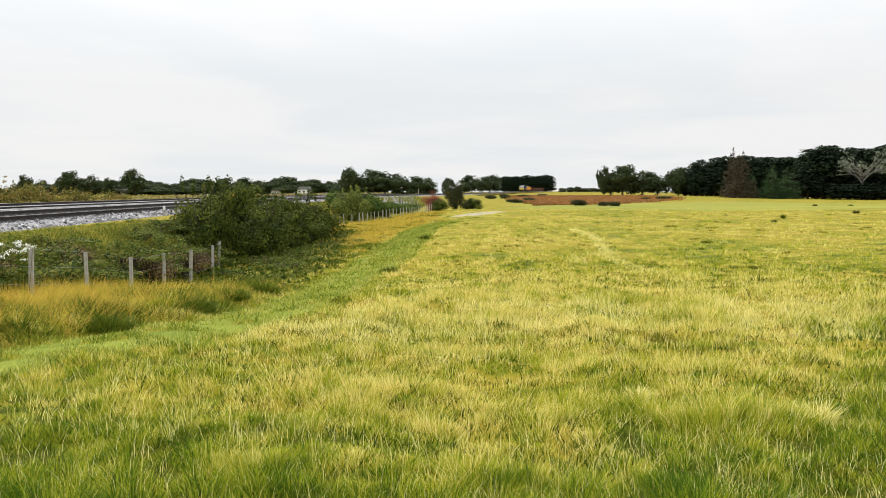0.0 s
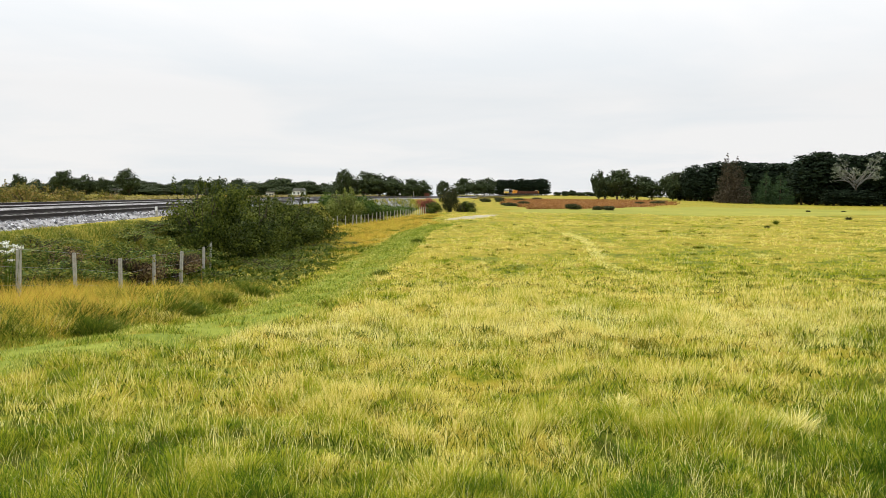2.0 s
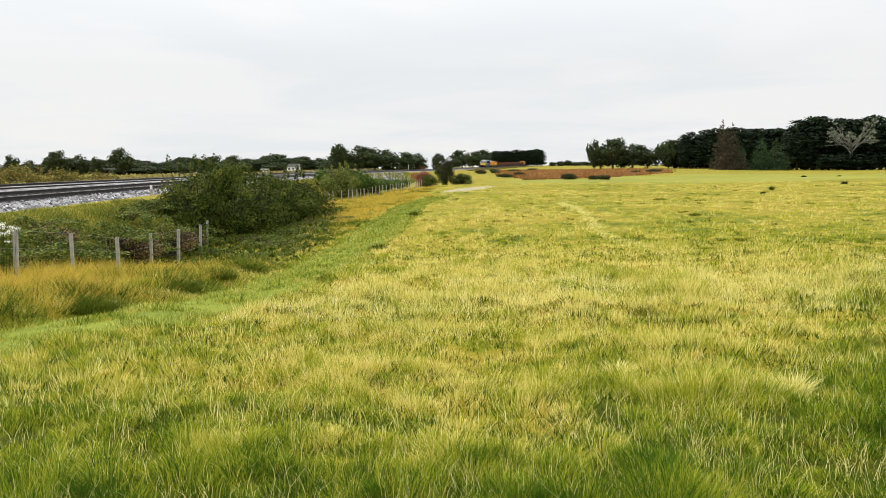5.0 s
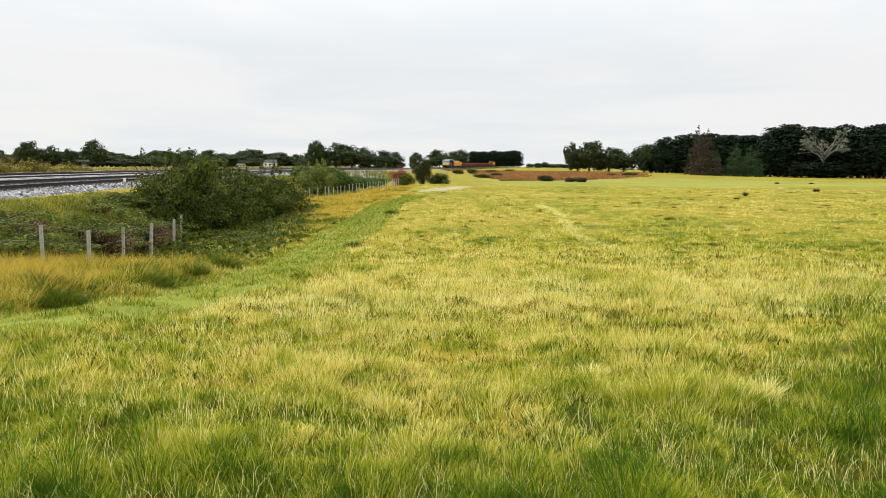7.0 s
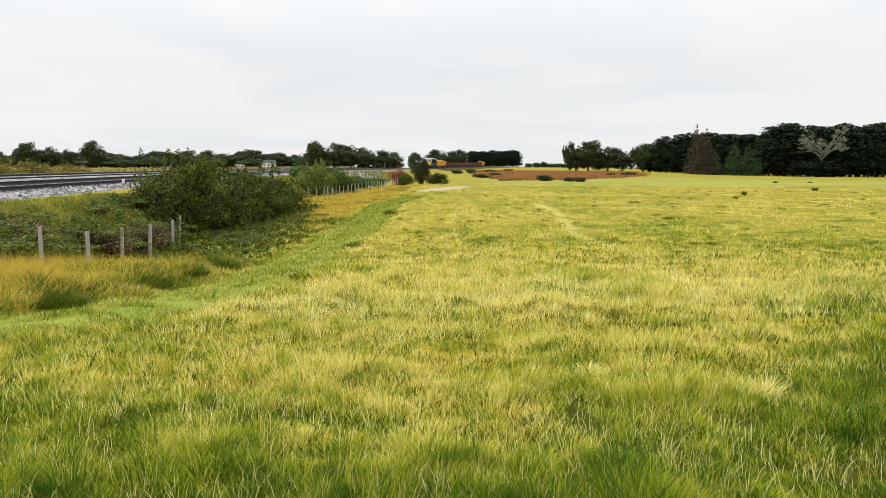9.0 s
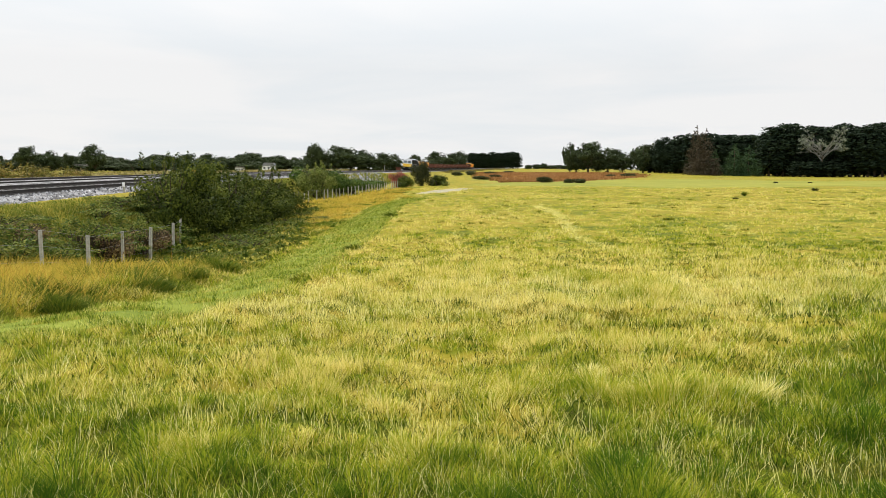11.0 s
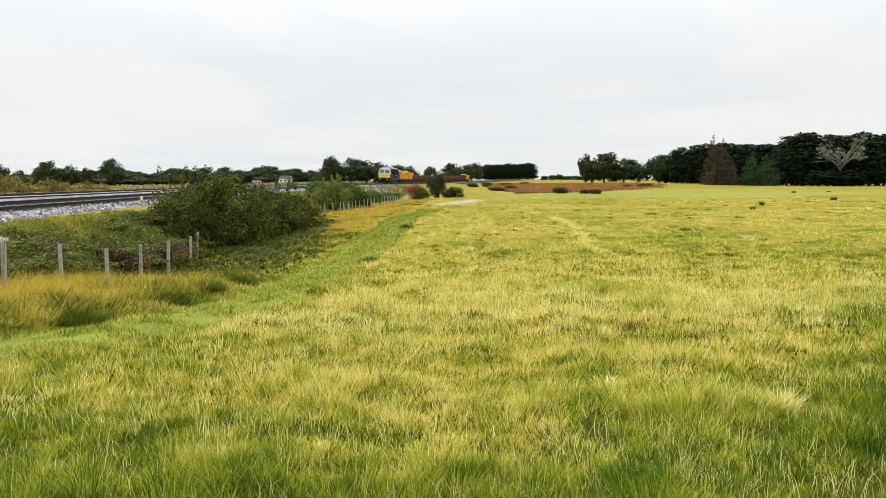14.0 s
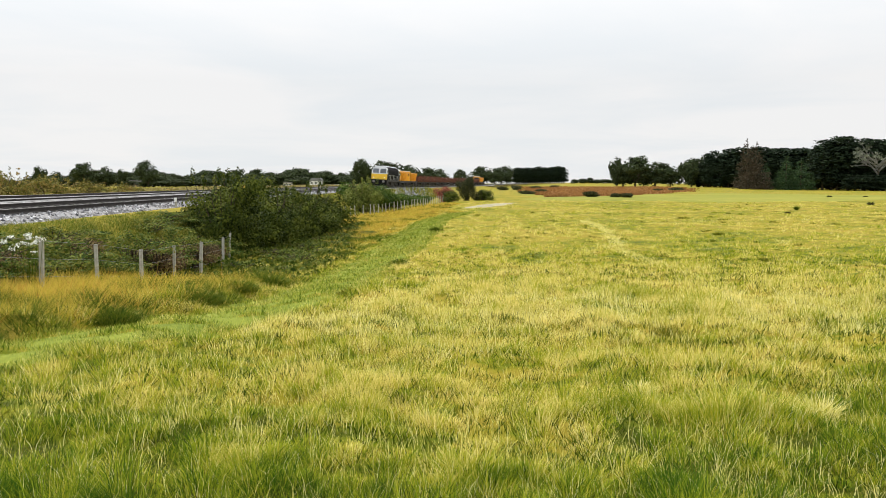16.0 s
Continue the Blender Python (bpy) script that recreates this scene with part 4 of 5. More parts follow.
def build_grass():
    rng = np.random.default_rng(3)
    # short undergrowth
    x, y, d = fan(rng, 85000, 2.4, 30)
    k = in_meadow(x, y)
    x, y, d = x[k], y[k], d[k]
    V, F = blades(rng, x, y, rng.uniform(0.04, 0.10, len(x)), 0.005 + 0.0009 * d, rng.uniform(0.3, 1.2, len(x)), simple=True)
    tagged(new("turf", mesh_np("turf", V, F, M_TURF)), "short green turf under the taller meadow grass", "grass", kind="stuff")
    # tussocks of the meadow: fine and dense close by, coarser beyond
    V_all, F_all, base = [], [], 0
    for count, near, far, per, wide in ((900, 2.3, 6.4, 180, 0.0018), (2100, 5.9, 14, 90, 0.0020), (5000, 13, 30, 38, 0.0024), (15000, 27, 130, 12, 0.0026)):
        cx, cy, cd = fan(rng, count, near, far)
        size = rng.gamma(4.0, 0.25, count).clip(0.4, 1.9) * (0.35 + 1.15 * patchy(cx, cy, 1.7) * (0.5 + patchy(cx, cy, 0.45, 3.0)))
        r = (0.12 + 0.0024 * cd) * np.sqrt(size + 0.15)
        x, y, az, h, lean = domes(rng, cx, cy, r, 0.04 + 0.095 * size, per)
        k = in_meadow(x, y)
        x, y, az, h, lean = x[k], y[k], az[k], h[k], lean[k]
        V, F = blades(rng, x, y, h, wide + 0.00060 * np.hypot(x, y), lean * 0.72, None, az, simple=near > 3)
        V_all.append(V)
        F_all.append(F + base)
        base += len(V)
    tagged(new("meadow_grass", mesh_np("meadow_grass", np.concatenate(V_all), np.concatenate(F_all), M_GRASS)), "uncut tussocky meadow grass, green at the base and yellowing", "grass", kind="stuff")
    # dry seed stalks: loose drifts, thickest on the brow of the slope, and single stalks between them
    n = 9500
    cx, cy, cd = fan(rng, n, 3.0, 70)
    keep = rng.uniform(0, 1, n) < 0.08 + 0.55 * patchy(cx, cy, 1.3, 2.0) ** 2
    bx = rng.uniform(-2.5, 16, 3600)
    cx, cy = np.concatenate([cx[keep], bx]), np.concatenate([cy[keep], 10.6 + 0.13 * bx + rng.normal(0, 1.1, 3600)])
    x, y, az, h, lean = domes(rng, cx, cy, 0.12 + 0.002 * np.hypot(cx, cy), rng.uniform(0.10, 0.24, len(cx)), 10)
    sx, sy, _ = fan(rng, 17000, 2.6, 20, 40)
    x, y, az = np.concatenate([x, sx]), np.concatenate([y, sy]), np.concatenate([az, rng.uniform(0, 6.28, len(sx))])
    h, lean = np.concatenate([h, rng.uniform(0.08, 0.20, len(sx))]), np.concatenate([lean * 0.65, rng.uniform(0.1, 0.9, len(sx))])
    k = (x > path_x(y) + 1.25) & (x > fence_x(np.minimum(y, 118)) + 0.3)
    x, y, az, h, lean = x[k], y[k], az[k], h[k], lean[k]
    V, F = blades(rng, x, y, h, 0.0013 + 0.00036 * np.hypot(x, y), lean, None, az)
    tagged(new("dry_stalks", mesh_np("dry_stalks", V, F, M_STALK)), "pale dry seed stalks standing over the meadow grass", "grass", kind="stuff")
    # darker, coarser clumps
    cx, cy, cd = fan(rng, 2600, 3.6, 115)
    k = patchy(cx, cy, 0.45, 7.0) > 0.48
    cx, cy, cd = cx[k], cy[k], cd[k]
    x, y, az, h, lean = domes(rng, cx, cy, rng.uniform(0.08, 0.20, len(cx)) * (1 + 0.012 * cd), rng.uniform(0.07, 0.17, len(cx)), 34)
    k = in_meadow(x, y)
    x, y, az, h, lean = x[k], y[k], az[k], h[k], lean[k]
    V, F = blades(rng, x, y, h, 0.0026 + 0.0007 * np.hypot(x, y), lean, None, az)
    tagged(new("dark_tussocks", mesh_np("dark_tussocks", V, F, M_RUSH)), "darker olive tussocks scattered through the meadow", "grass", kind="stuff")
    # tall golden and russet verge between path and fence, in rounded tussocks, green and dark along the path
    n = 3000
    cy = 3 * (112 / 3) ** rng.uniform(0, 1, n)
    a, b = fence_x(cy) - 0.6, np.minimum(path_x(cy) - 1.2, np.interp(cy, [72, 80, 112], [2.0, -1.2, 1.0]))
    e = rng.uniform(0, 1, n)
    cx = a + (b - a) * e
    gone = rng.uniform(0, 1, n)
    keep = (b > a) & ~((cy > 23.5) & (cy < 56) & (e < np.interp(cy, [24, 33, 40, 56], [0.95, 0.85, 0.5, 0.3]))) & (gone < np.interp(cy, [3, 25, 30, 38], [1, 1, 0.6, 1]))
    cx, cy, e = cx[keep], cy[keep], e[keep]
    size = (0.20 + 0.36 * patchy(cx, cy, 1.8, 1.0)) * np.interp(e, [0, 0.7, 0.9, 1], [1.15, 1.05, 0.85, 0.5]) * np.interp(cy, [22, 26, 36, 60], [1, 0.4, 0.65, 0.9]) * rng.uniform(0.6, 1.15, len(cx))
    per = 84
    x, y, az, h, lean = domes(rng, cx, cy, (0.20 + 0.42 * size) * (1 + 0.006 * cy), size, per)
    V, F = blades(rng, x, y, h, 0.0026 + 0.0006 * y, lean * 1.15, None, az, simple=True)
    lush = np.repeat((e > 0.84 + 0.10 * rng.normal(size=len(e))) & (cy < 45) | (patchy(cx, cy, 0.9, 4.0) > 0.80), per)
    for k, mt, name, words in ((~lush, M_RUSSET, "verge_grass", "tall russet and golden verge grass along the fence"), (lush, M_VERGE_GREEN, "lush_grass", "tussocks of dark green grass at the path's edge")):
        tagged(new(name, mesh_np(name, V, F[k], mt)), words, "grass", kind="stuff")
    # weeds that spill from the hedge down to the path
    n = 15000
    y = rng.uniform(22, 58, n)
    x = rng.uniform(-9.5, -3.2, n)
    k = (x < path_x(y) - 1.2 - 0.6 * patchy(x, y, 0.9, 5.0) - np.interp(y, [30, 40, 56], [0, 1.5, 3.2])) & (rng.uniform(0, 1, n) < np.interp(x, [-5, -3.5], [1, 0.6]))
    x, y = x[k], y[k]
    up = ground_z(x, y) + (0.05 + 0.42 * patchy(x, y, 1.1, 8.0) * np.interp(x, [-6.5, -4], [1, 0.35])) * rng.uniform(0.2, 1, len(x))
    V, F = leaves(rng, [(0, 0, 0, 0.01, 0.01, 0.01)], len(x), 0.15, 0.9, 0.0, 1.2)
    V = V + np.repeat(np.stack([x, y, up], 1), 4, 0)
    tagged(new("hedge_foot_weeds", mesh_np("hedge_foot_weeds", V, F, M_WEEDS)), "dark green nettles and docks spilling from the hedge foot", "weeds", kind="stuff")
    # pale worn lines: wheel tracks on the path and a trodden trail over the field
    n = 16000
    y = 5 * (70 / 5) ** rng.uniform(0, 1, n)
    x = path_x(y) + np.where(rng.uniform(0, 1, n) < 0.5, -0.62, 0.66) + rng.normal(0, 0.13, n)
    V, F = blades(rng, x, y, rng.uniform(0.04, 0.09, len(x)), 0.004 + 0.0008 * y, rng.uniform(0.3, 1.2, len(x)), simple=True)
    tagged(new("worn_grass", mesh_np("worn_grass", V, F, M_WHEEL)), "pale worn grass along wheel tracks and a trail", "grass", kind="stuff")
    yt = 19 + 36 * rng.uniform(0, 1, 1900) ** 0.8
    xt = np.interp(yt, [19, 22, 28, 32, 42, 55], [6.3, 5.85, 6.0, 6.5, 7.9, 8.8]) + rng.normal(0, 0.16, 1900)
    V, F = blades(rng, xt, yt, rng.uniform(0.08, 0.16, 1900), 0.004 + 0.0006 * yt, rng.uniform(0.3, 1.2, 1900), simple=True)
    tagged(new("trail_grass", mesh_np("trail_grass", V, F, M_STALK)), "pale trodden trail of dry grass over the field", "grass", kind="stuff")
    # rough grass on the railway bank
    n = 48000
    y = 8 * (180 / 8) ** rng.uniform(0, 1, n)
    x = track_x(y) + rng.uniform(3.2, 8.5, n) + np.interp(y, [50, 80], [0.4, 0])
    k = (x < np.where(y < 118, fence_x(y), 99))
    x, y = x[k], y[k]
    V, F = blades(rng, x, y, rng.uniform(0.08, 0.26, len(x)), 0.006 + 0.0009 * y, rng.uniform(0.2, 1.0, len(x)))
    y2 = rng.uniform(9, 34, 15000)
    x2 = rng.uniform(-12.3, -8.8, 15000)
    V2, F2 = blades(rng, x2, y2, rng.uniform(0.15, 0.42, 15000) * np.interp(x2, [-12, -11], [0.4, 1]) * (0.5 + 0.7 * patchy(x2, y2, 1.1, 3.0)), 0.004 + 0.0006 * y2, rng.uniform(0.3, 1.2, 15000))
    V, F = np.concatenate([V, V2]), np.concatenate([F, F2 + len(V)])
    tagged(new("bank_grass", mesh_np("bank_grass", V, F, M_BANKGRASS)), "rough green and olive grass on the railway bank", "grass", kind="stuff")


build_grass()


def build_far_side():
    """Dead rough grass on the far side of the railway."""
    rng = np.random.default_rng(33)
    n = 22000
    y = 36 * (430 / 36) ** rng.uniform(0, 1, n)
    x = track_x(y) - 8.6 - rng.uniform(0, 1, n) ** 1.6 * (14 + 0.3 * y)
    V, F = blades(rng, x, y, rng.uniform(0.25, 0.7, n) * (1 + 0.001 * y), 0.05 + 0.0016 * y, rng.uniform(0.1, 0.8, n), simple=True)
    tagged(new("rough_grass", mesh_np("rough_grass", V, F, M_DEADGRASS)), "dead tan and olive grass beyond the railway", "grass", kind="stuff")


build_far_side()


def clump(name, label, x, y, r, h, n, mt, wide, seed):
    """A tuft that stands out from the meadow: splayed blades from one root."""
    rng = np.random.default_rng(seed)
    ob = tagged(new(name), label, "grass tuft", "tufts in the meadow")
    for half in range(2):
        bx, by, az, bh, lean = domes(rng, np.array([0.0]), np.array([0.0]), np.array([r]), np.array([h]), n // 2)
        V, F = blades(rng, bx, by, bh, np.full(len(bx), wide), lean, np.zeros(len(bx)) - 0.02, az)
        part_mesh("leaf_spray", mesh_np("leaf_spray", V, F, mt), ob)
    ob.location = (x, y, gz(x, y))


def build_clumps():
    dark, green, straw = "dark brown-green coarse tuft standing in the meadow", "lush green leafy weed clump in the meadow", "pale straw tussock splaying out of the meadow"
    rows = [(dark, 2.62, 9.7, 0.17, 0.15, M_RUSH), (green, -0.32, 6.35, 0.15, 0.10, M_VERGE_GREEN), (straw, 2.78, 5.95, 0.14, 0.24, M_STALK), (dark, -1.66, 13.4, 0.2, 0.16, M_RUSH), (dark, -1.7, 26, 0.3, 0.2, M_VERGE_GREEN),
            (dark, -0.95, 44, 0.35, 0.35, M_VERGE_GREEN), (dark, 1.1, 13, 0.2, 0.14, M_RUSH), (dark, 4.6, 16.5, 0.26, 0.18, M_RUSH), (dark, 16.8, 60, 0.6, 0.22, M_RUSH), (dark, 50.7, 100, 0.22, 0.5, M_GORSE), (dark, 33, 79, 0.1, 0.45, M_VERGE_GREEN),
            (dark, 28.9, 71, 0.2, 0.2, M_GORSE), (dark, 73, 160, 0.3, 0.45, M_GORSE), (dark, 79, 158, 0.35, 0.35, M_GORSE), (straw, 1.6, 6.6, 0.13, 0.17, M_STALK), (green, 2.05, 6.3, 0.18, 0.09, M_VERGE_GREEN), (green, -1.9, 5.4, 0.24, 0.10, M_VERGE_GREEN), (green, 1.0, 5.2, 0.22, 0.10, M_VERGE_GREEN),
            (dark, 6.3, 11.5, 0.3, 0.2, M_RUSH), (dark, 9.2, 24, 0.25, 0.15, M_RUSH), (dark, 13, 40, 0.3, 0.2, M_RUSH)]
    mound = "rounded dark green tussock overhanging the path's edge"
    rows += [(mound, float(path_x(y)) - out, y, r, h, M_VERGE_GREEN) for y, out, r, h in ((9.3, 1.45, 0.34, 0.24), (11.0, 1.4, 0.30, 0.26), (11.8, 2.3, 0.26, 0.36), (13.3, 1.4, 0.30, 0.24), (15.4, 1.45, 0.30, 0.26), (16.6, 2.7, 0.32, 0.40), (19.8, 1.6, 0.36, 0.30))]
    for i, (words, x, y, r, h, mt) in enumerate(rows):
        clump("grass_tuft", words, x, y, r, h, 700 if words == mound else 260, mt, 0.004 + 0.0007 * y, 900 + i)


build_clumps()


def build_fairway():
    """Mown green strip across the far meadow."""
    ys = np.arange(122, 200, 4.0)
    V, F = ribbon(ys, lambda y: 0.06 * y + 2 * math.sin(y * 0.4) + 6 * math.cos((y - 160) / 26), lambda y: 0.62 * y + 3 * math.sin(y * 0.3), 0.06, 40)
    V[:, 1] += 7 * np.sin(V[:, 0] * 0.11) + 3 * np.sin(V[:, 0] * 0.31)
    V[:, 2] += ground_z(V[:, 0], V[:, 1]) - ground_z(V[:, 0], V[:, 1] - 7 * np.sin(V[:, 0] * 0.11) - 3 * np.sin(V[:, 0] * 0.31))
    tagged(new("fairway", mesh_np("fairway", V, F, M_FAIRWAY, True)), "mown bright green strip across the far meadow", "grass", kind="structure")


build_fairway()

# ---- train ----
M_YELLOW = surface("yellow_paint", (0.62, 0.36, 0.012), (0.78, 0.50, 0.03), 1.5, 20, 0.5, 0, 0.05, 0.002, (0.25, 0.6))
M_ORANGE = surface("orange_paint", (0.66, 0.26, 0.010), (0.86, 0.40, 0.02), 1.2, 18, 0.55, 0, 0.1, 0.003, (0.25, 0.6))
M_DARK = surface("sooty_dark_paint", (0.004, 0.004, 0.005), (0.012, 0.012, 0.013), 1.5, 18, 0.9, 0, 0.05, 0.002)
M_SILVER_PAINT = surface("silver_grey_paint", (0.42, 0.44, 0.47), (0.62, 0.64, 0.67), 1.2, 18, 0.4, 0.1, 0.05, 0.002)
M_WHITE = surface("white_paint", (0.62, 0.63, 0.64), (0.80, 0.80, 0.80), 1.2, 18, 0.5, 0, 0.05, 0.002)
M_UNDER = surface("oily_underframe", (0.014, 0.012, 0.011), (0.05, 0.042, 0.036), 2, 20, 0.8, 0.1, 0.2, 0.005)
M_RUST = surface("rusty_wagon_steel", (0.055, 0.018, 0.010), (0.17, 0.055, 0.026), 1.0, 14, 0.85, 0.1, 0.2, 0.006)
M_LOAD = surface("brown_spoil", (0.07, 0.030, 0.018), (0.20, 0.085, 0.045), 1.5, 10, 0.95, 0, 0.6, 0.05)
M_STEEL = surface("worn_steel", (0.10, 0.09, 0.085), (0.25, 0.24, 0.23), 3, 30, 0.5, 0.6, 0.1, 0.002)


def glass_material():
    m, nt, p = blank("dark_cab_glass")
    p.inputs["Base Color"].default_value = (0.03, 0.035, 0.04, 1)
    p.inputs["Roughness"].default_value = 0.06
    p.inputs["Specular IOR Level"].default_value = 0.8
    return m


def lamp_material():
    m, nt, p = blank("headlamp_lens")
    p.inputs["Base Color"].default_value = (0.9, 0.9, 0.85, 1)
    return m


M_GLASS, M_LAMP = glass_material(), lamp_material()
# pale blue-grey base puts the reflected sky into the glass colour
M_SCREEN = surface("windscreen_painted_sky", (0.16, 0.18, 0.20), (0.26, 0.29, 0.32), 1, 8, 0.08, 0.3, 0)


def prism(bm, outline, y0, y1):
    """A body of the given (x, z) outline between y0 and y1."""
    a = [bm.verts.new((x, y0, z)) for x, z in outline]
    b = [bm.verts.new((x, y1, z)) for x, z in outline]
    n = len(outline)
    for i in range(n):
        bm.faces.new((a[i], a[(i + 1) % n], b[(i + 1) % n], b[i]))
    bm.faces.new(a[::-1])
    bm.faces.new(b)
    bmesh.ops.recalc_face_normals(bm, faces=bm.faces)
    return bm


def wheel_mesh(r):
    bm = bmesh.new()
    tube(bm, (-0.07, 0, 0), (0.07, 0, 0), r, None, 18)
    tube(bm, (-0.10, 0, 0), (-0.07, 0, 0), r * 1.06, None, 18)
    tube(bm, (0.07, 0, 0), (0.10, 0, 0), r * 0.3, None, 10)
    me = bpy.data.meshes.new("wheel")
    bm.to_mesh(me)
    bm.free()
    me.materials.append(M_STEEL)
    return me


WHEEL = wheel_mesh(0.46)


def bogie(parent, y, axles, label="dark bogie frame with springs"):
    bm = bmesh.new()
    span = axles[-1] - axles[0]
    for s in (-1, 1):
        box(bm, s * 1.05 - 0.08, s * 1.05 + 0.08, -span / 2 - 0.55, span / 2 + 0.55, 0.42, 0.78, 0.03)
        for a in axles:
            box(bm, s * 1.08 - 0.12, s * 1.08 + 0.12, a - 0.17, a + 0.17, 0.28, 0.62, 0.02)
            box(bm, s * 1.15 - 0.06, s * 1.15 + 0.06, a + 0.28, a + 0.5, 0.3, 0.75, 0.02)
    box(bm, -1.0, 1.0, -0.3, 0.3, 0.45, 0.85, 0.03)
    b = part("bogie", bm, M_UNDER, parent, label)
    b.location = (0, y, 0)
    for a in axles:
        for s in (-1, 1):
            part_mesh("wheel", WHEEL, b, "", pose(s * 0.80, a, 0.46, 0, 0, 0 if s < 0 else 180))


def buffers(parent, y, s):
    for x in (-0.9, 0.9):
        bm = bmesh.new()
        tube(bm, (x, y, 1.05), (x, y + s * 0.42, 1.05), 0.11, 0.10, 10)
        tube(bm, (x, y + s * 0.42, 1.05), (x, y + s * 0.47, 1.05), 0.24, 0.24, 14)
        part("buffer", bm, M_STEEL, parent)


def locomotive():
    """Diesel locomotive, 17.4 m long, cab first; its front looks to -y."""
    t = tagged(new("locomotive"), "diesel locomotive with a yellow front and dark grey sides hauling wagons", "locomotive")
    bm = bmesh.new()
    box(bm, -1.42, 1.42, -8.5, 8.5, 0.95, 1.32, 0.03)
    part("underframe", bm, M_UNDER, t)
    outline = [(-1.42, 1.32), (1.42, 1.32), (1.45, 2.3), (1.36, 3.25), (1.12, 3.62), (0.6, 3.84), (-0.6, 3.84), (-1.12, 3.62), (-1.36, 3.25), (-1.45, 2.3)]
    low = [(-1.42, 1.32), (1.42, 1.32), (1.45, 2.42), (-1.45, 2.42)]
    high = [(-1.45, 2.424), (1.45, 2.424), (1.36, 3.25), (1.12, 3.62), (0.6, 3.84), (-0.6, 3.84), (-1.12, 3.62), (-1.36, 3.25)]
    for name, sgn in (("cab", -1), ("rear_cab", 1)):
        ends = sorted((sgn * 8.55, sgn * 6.9))
        front = sorted((sgn * 8.55, sgn * 8.25))
        lower = part(name, prism(bmesh.new(), low, front[0], front[1]), M_YELLOW, t, "yellow lower cab front")
        flank = sorted((sgn * 8.25, sgn * 6.9))
        part("cab_flank", prism(bmesh.new(), low, flank[0], flank[1]), M_DARK, lower, "black lower cab side")
        bm = prism(bmesh.new(), high, ends[0], ends[1])
        for v in bm.verts:
            if abs(v.co.y) > 8 and v.co.z > 2.5:
                v.co.y -= sgn * 0.42 * (v.co.z - 2.42) / 1.4
        part("cab_top", bm, M_SILVER_PAINT, lower, "silver grey upper cab and roof")
        for x in (-0.68, 0.68):
            bm = bmesh.new()
            vs = [bm.verts.new((x + a * 0.55, sgn * (8.575 - 0.42 * (z - 2.42) / 1.4), z)) for a, z in ((-1, 2.58), (1, 2.58), (0.92, 3.36), (-0.92, 3.36))]
            f = bm.faces.new(vs if sgn > 0 else vs)
            bmesh.ops.solidify(bm, geom=[f], thickness=0.03)
            part("windscreen", bm, M_SCREEN, lower, "glossy windscreen with the sky's reflection painted into its pale colour")
        for s in (-1, 1):
            bm = bmesh.new()
            box(bm, s * 1.40 - 0.03, s * 1.40 + 0.05 * s, sgn * 7.65 - 0.38, sgn * 7.65 + 0.38, 2.55, 3.15, 0.02) if s > 0 else box(bm, -1.46, -1.38, sgn * 7.65 - 0.38, sgn * 7.65 + 0.38, 2.55, 3.15, 0.02)
            part("side_window", bm, M_GLASS, lower, "dark cab side window")
            bm = bmesh.new()
            tube(bm, (s * 1.0, sgn * 8.55, 1.75), (s * 1.0, sgn * 8.60, 1.75), 0.10, None, 12)
            part("headlamp", bm, M_LAMP, lower, "small round headlamp")
        bm = bmesh.new()
        box(bm, -0.3, 0.3, min(sgn * 8.52, sgn * 8.60), max(sgn * 8.52, sgn * 8.60), 1.5, 2.35, 0.02)
        part("front_door", bm, M_YELLOW, lower, "yellow nose door")
        bm = bmesh.new()
        box(bm, -1.40, 1.40, min(sgn * 8.4, sgn * 8.70), max(sgn * 8.4, sgn * 8.70), 0.25, 1.42, 0.03)
        part("buffer_beam", bm, M_DARK, t, "dark buffer beam and plough")
        buffers(t, sgn * 8.66, sgn)
    part("engine_body", prism(bmesh.new(), [(x * 0.985, z) for x, z in outline], -6.9, 6.9), M_DARK, t, "dark grey side panels")
    bm = bmesh.new()
    prism(bm, [(-0.95, 3.78), (0.95, 3.78), (0.7, 3.93), (-0.7, 3.93)], -6.6, 6.6)
    part("roof", bm, M_SILVER_PAINT, t, "light grey roof")
    for y in (-4.2, -2.4, 3.0, 4.8):
        bm = bmesh.new()
        tube(bm, (0, y, 3.92), (0, y, 4.02), 0.55, None, 16)
        part("roof_fan", bm, M_STEEL, t)
    bm = bmesh.new()
    box(bm, -0.25, 0.25, -0.6, 0.6, 3.9, 4.08, 0.03)
    part("exhaust", bm, M_UNDER, t)
    for s in (-1, 1):
        for i in range(9):
            bm = bmesh.new()
            y = -5.9 + 1.45 * i
            box(bm, min(s * 1.41, s * 1.455), max(s * 1.41, s * 1.455), y - 0.6, y + 0.6, 1.55, 3.0, 0.01)
            part("side_panel", bm, M_DARK, t)
        bm = bmesh.new()
        for i in range(8):
            tube(bm, (s * 1.5, -6.4 + 1.83 * i, 1.32), (s * 1.5, -6.4 + 1.83 * i, 2.2), 0.018, None, 5)
        tube(bm, (s * 1.5, -6.4, 2.2), (s * 1.5, 6.4, 2.2), 0.018, None, 5)
        part("handrail", bm, M_WHITE, t, "white side handrail")
    bm = bmesh.new()
    box(bm, -1.25, 1.25, -1.9, 1.9, 0.3, 0.95, 0.12)
    part("fuel_tank", bm, M_UNDER, t)
    for y in (-5.4, 5.4):
        bogie(t, y, (-1.85, 0, 1.85))
    return t


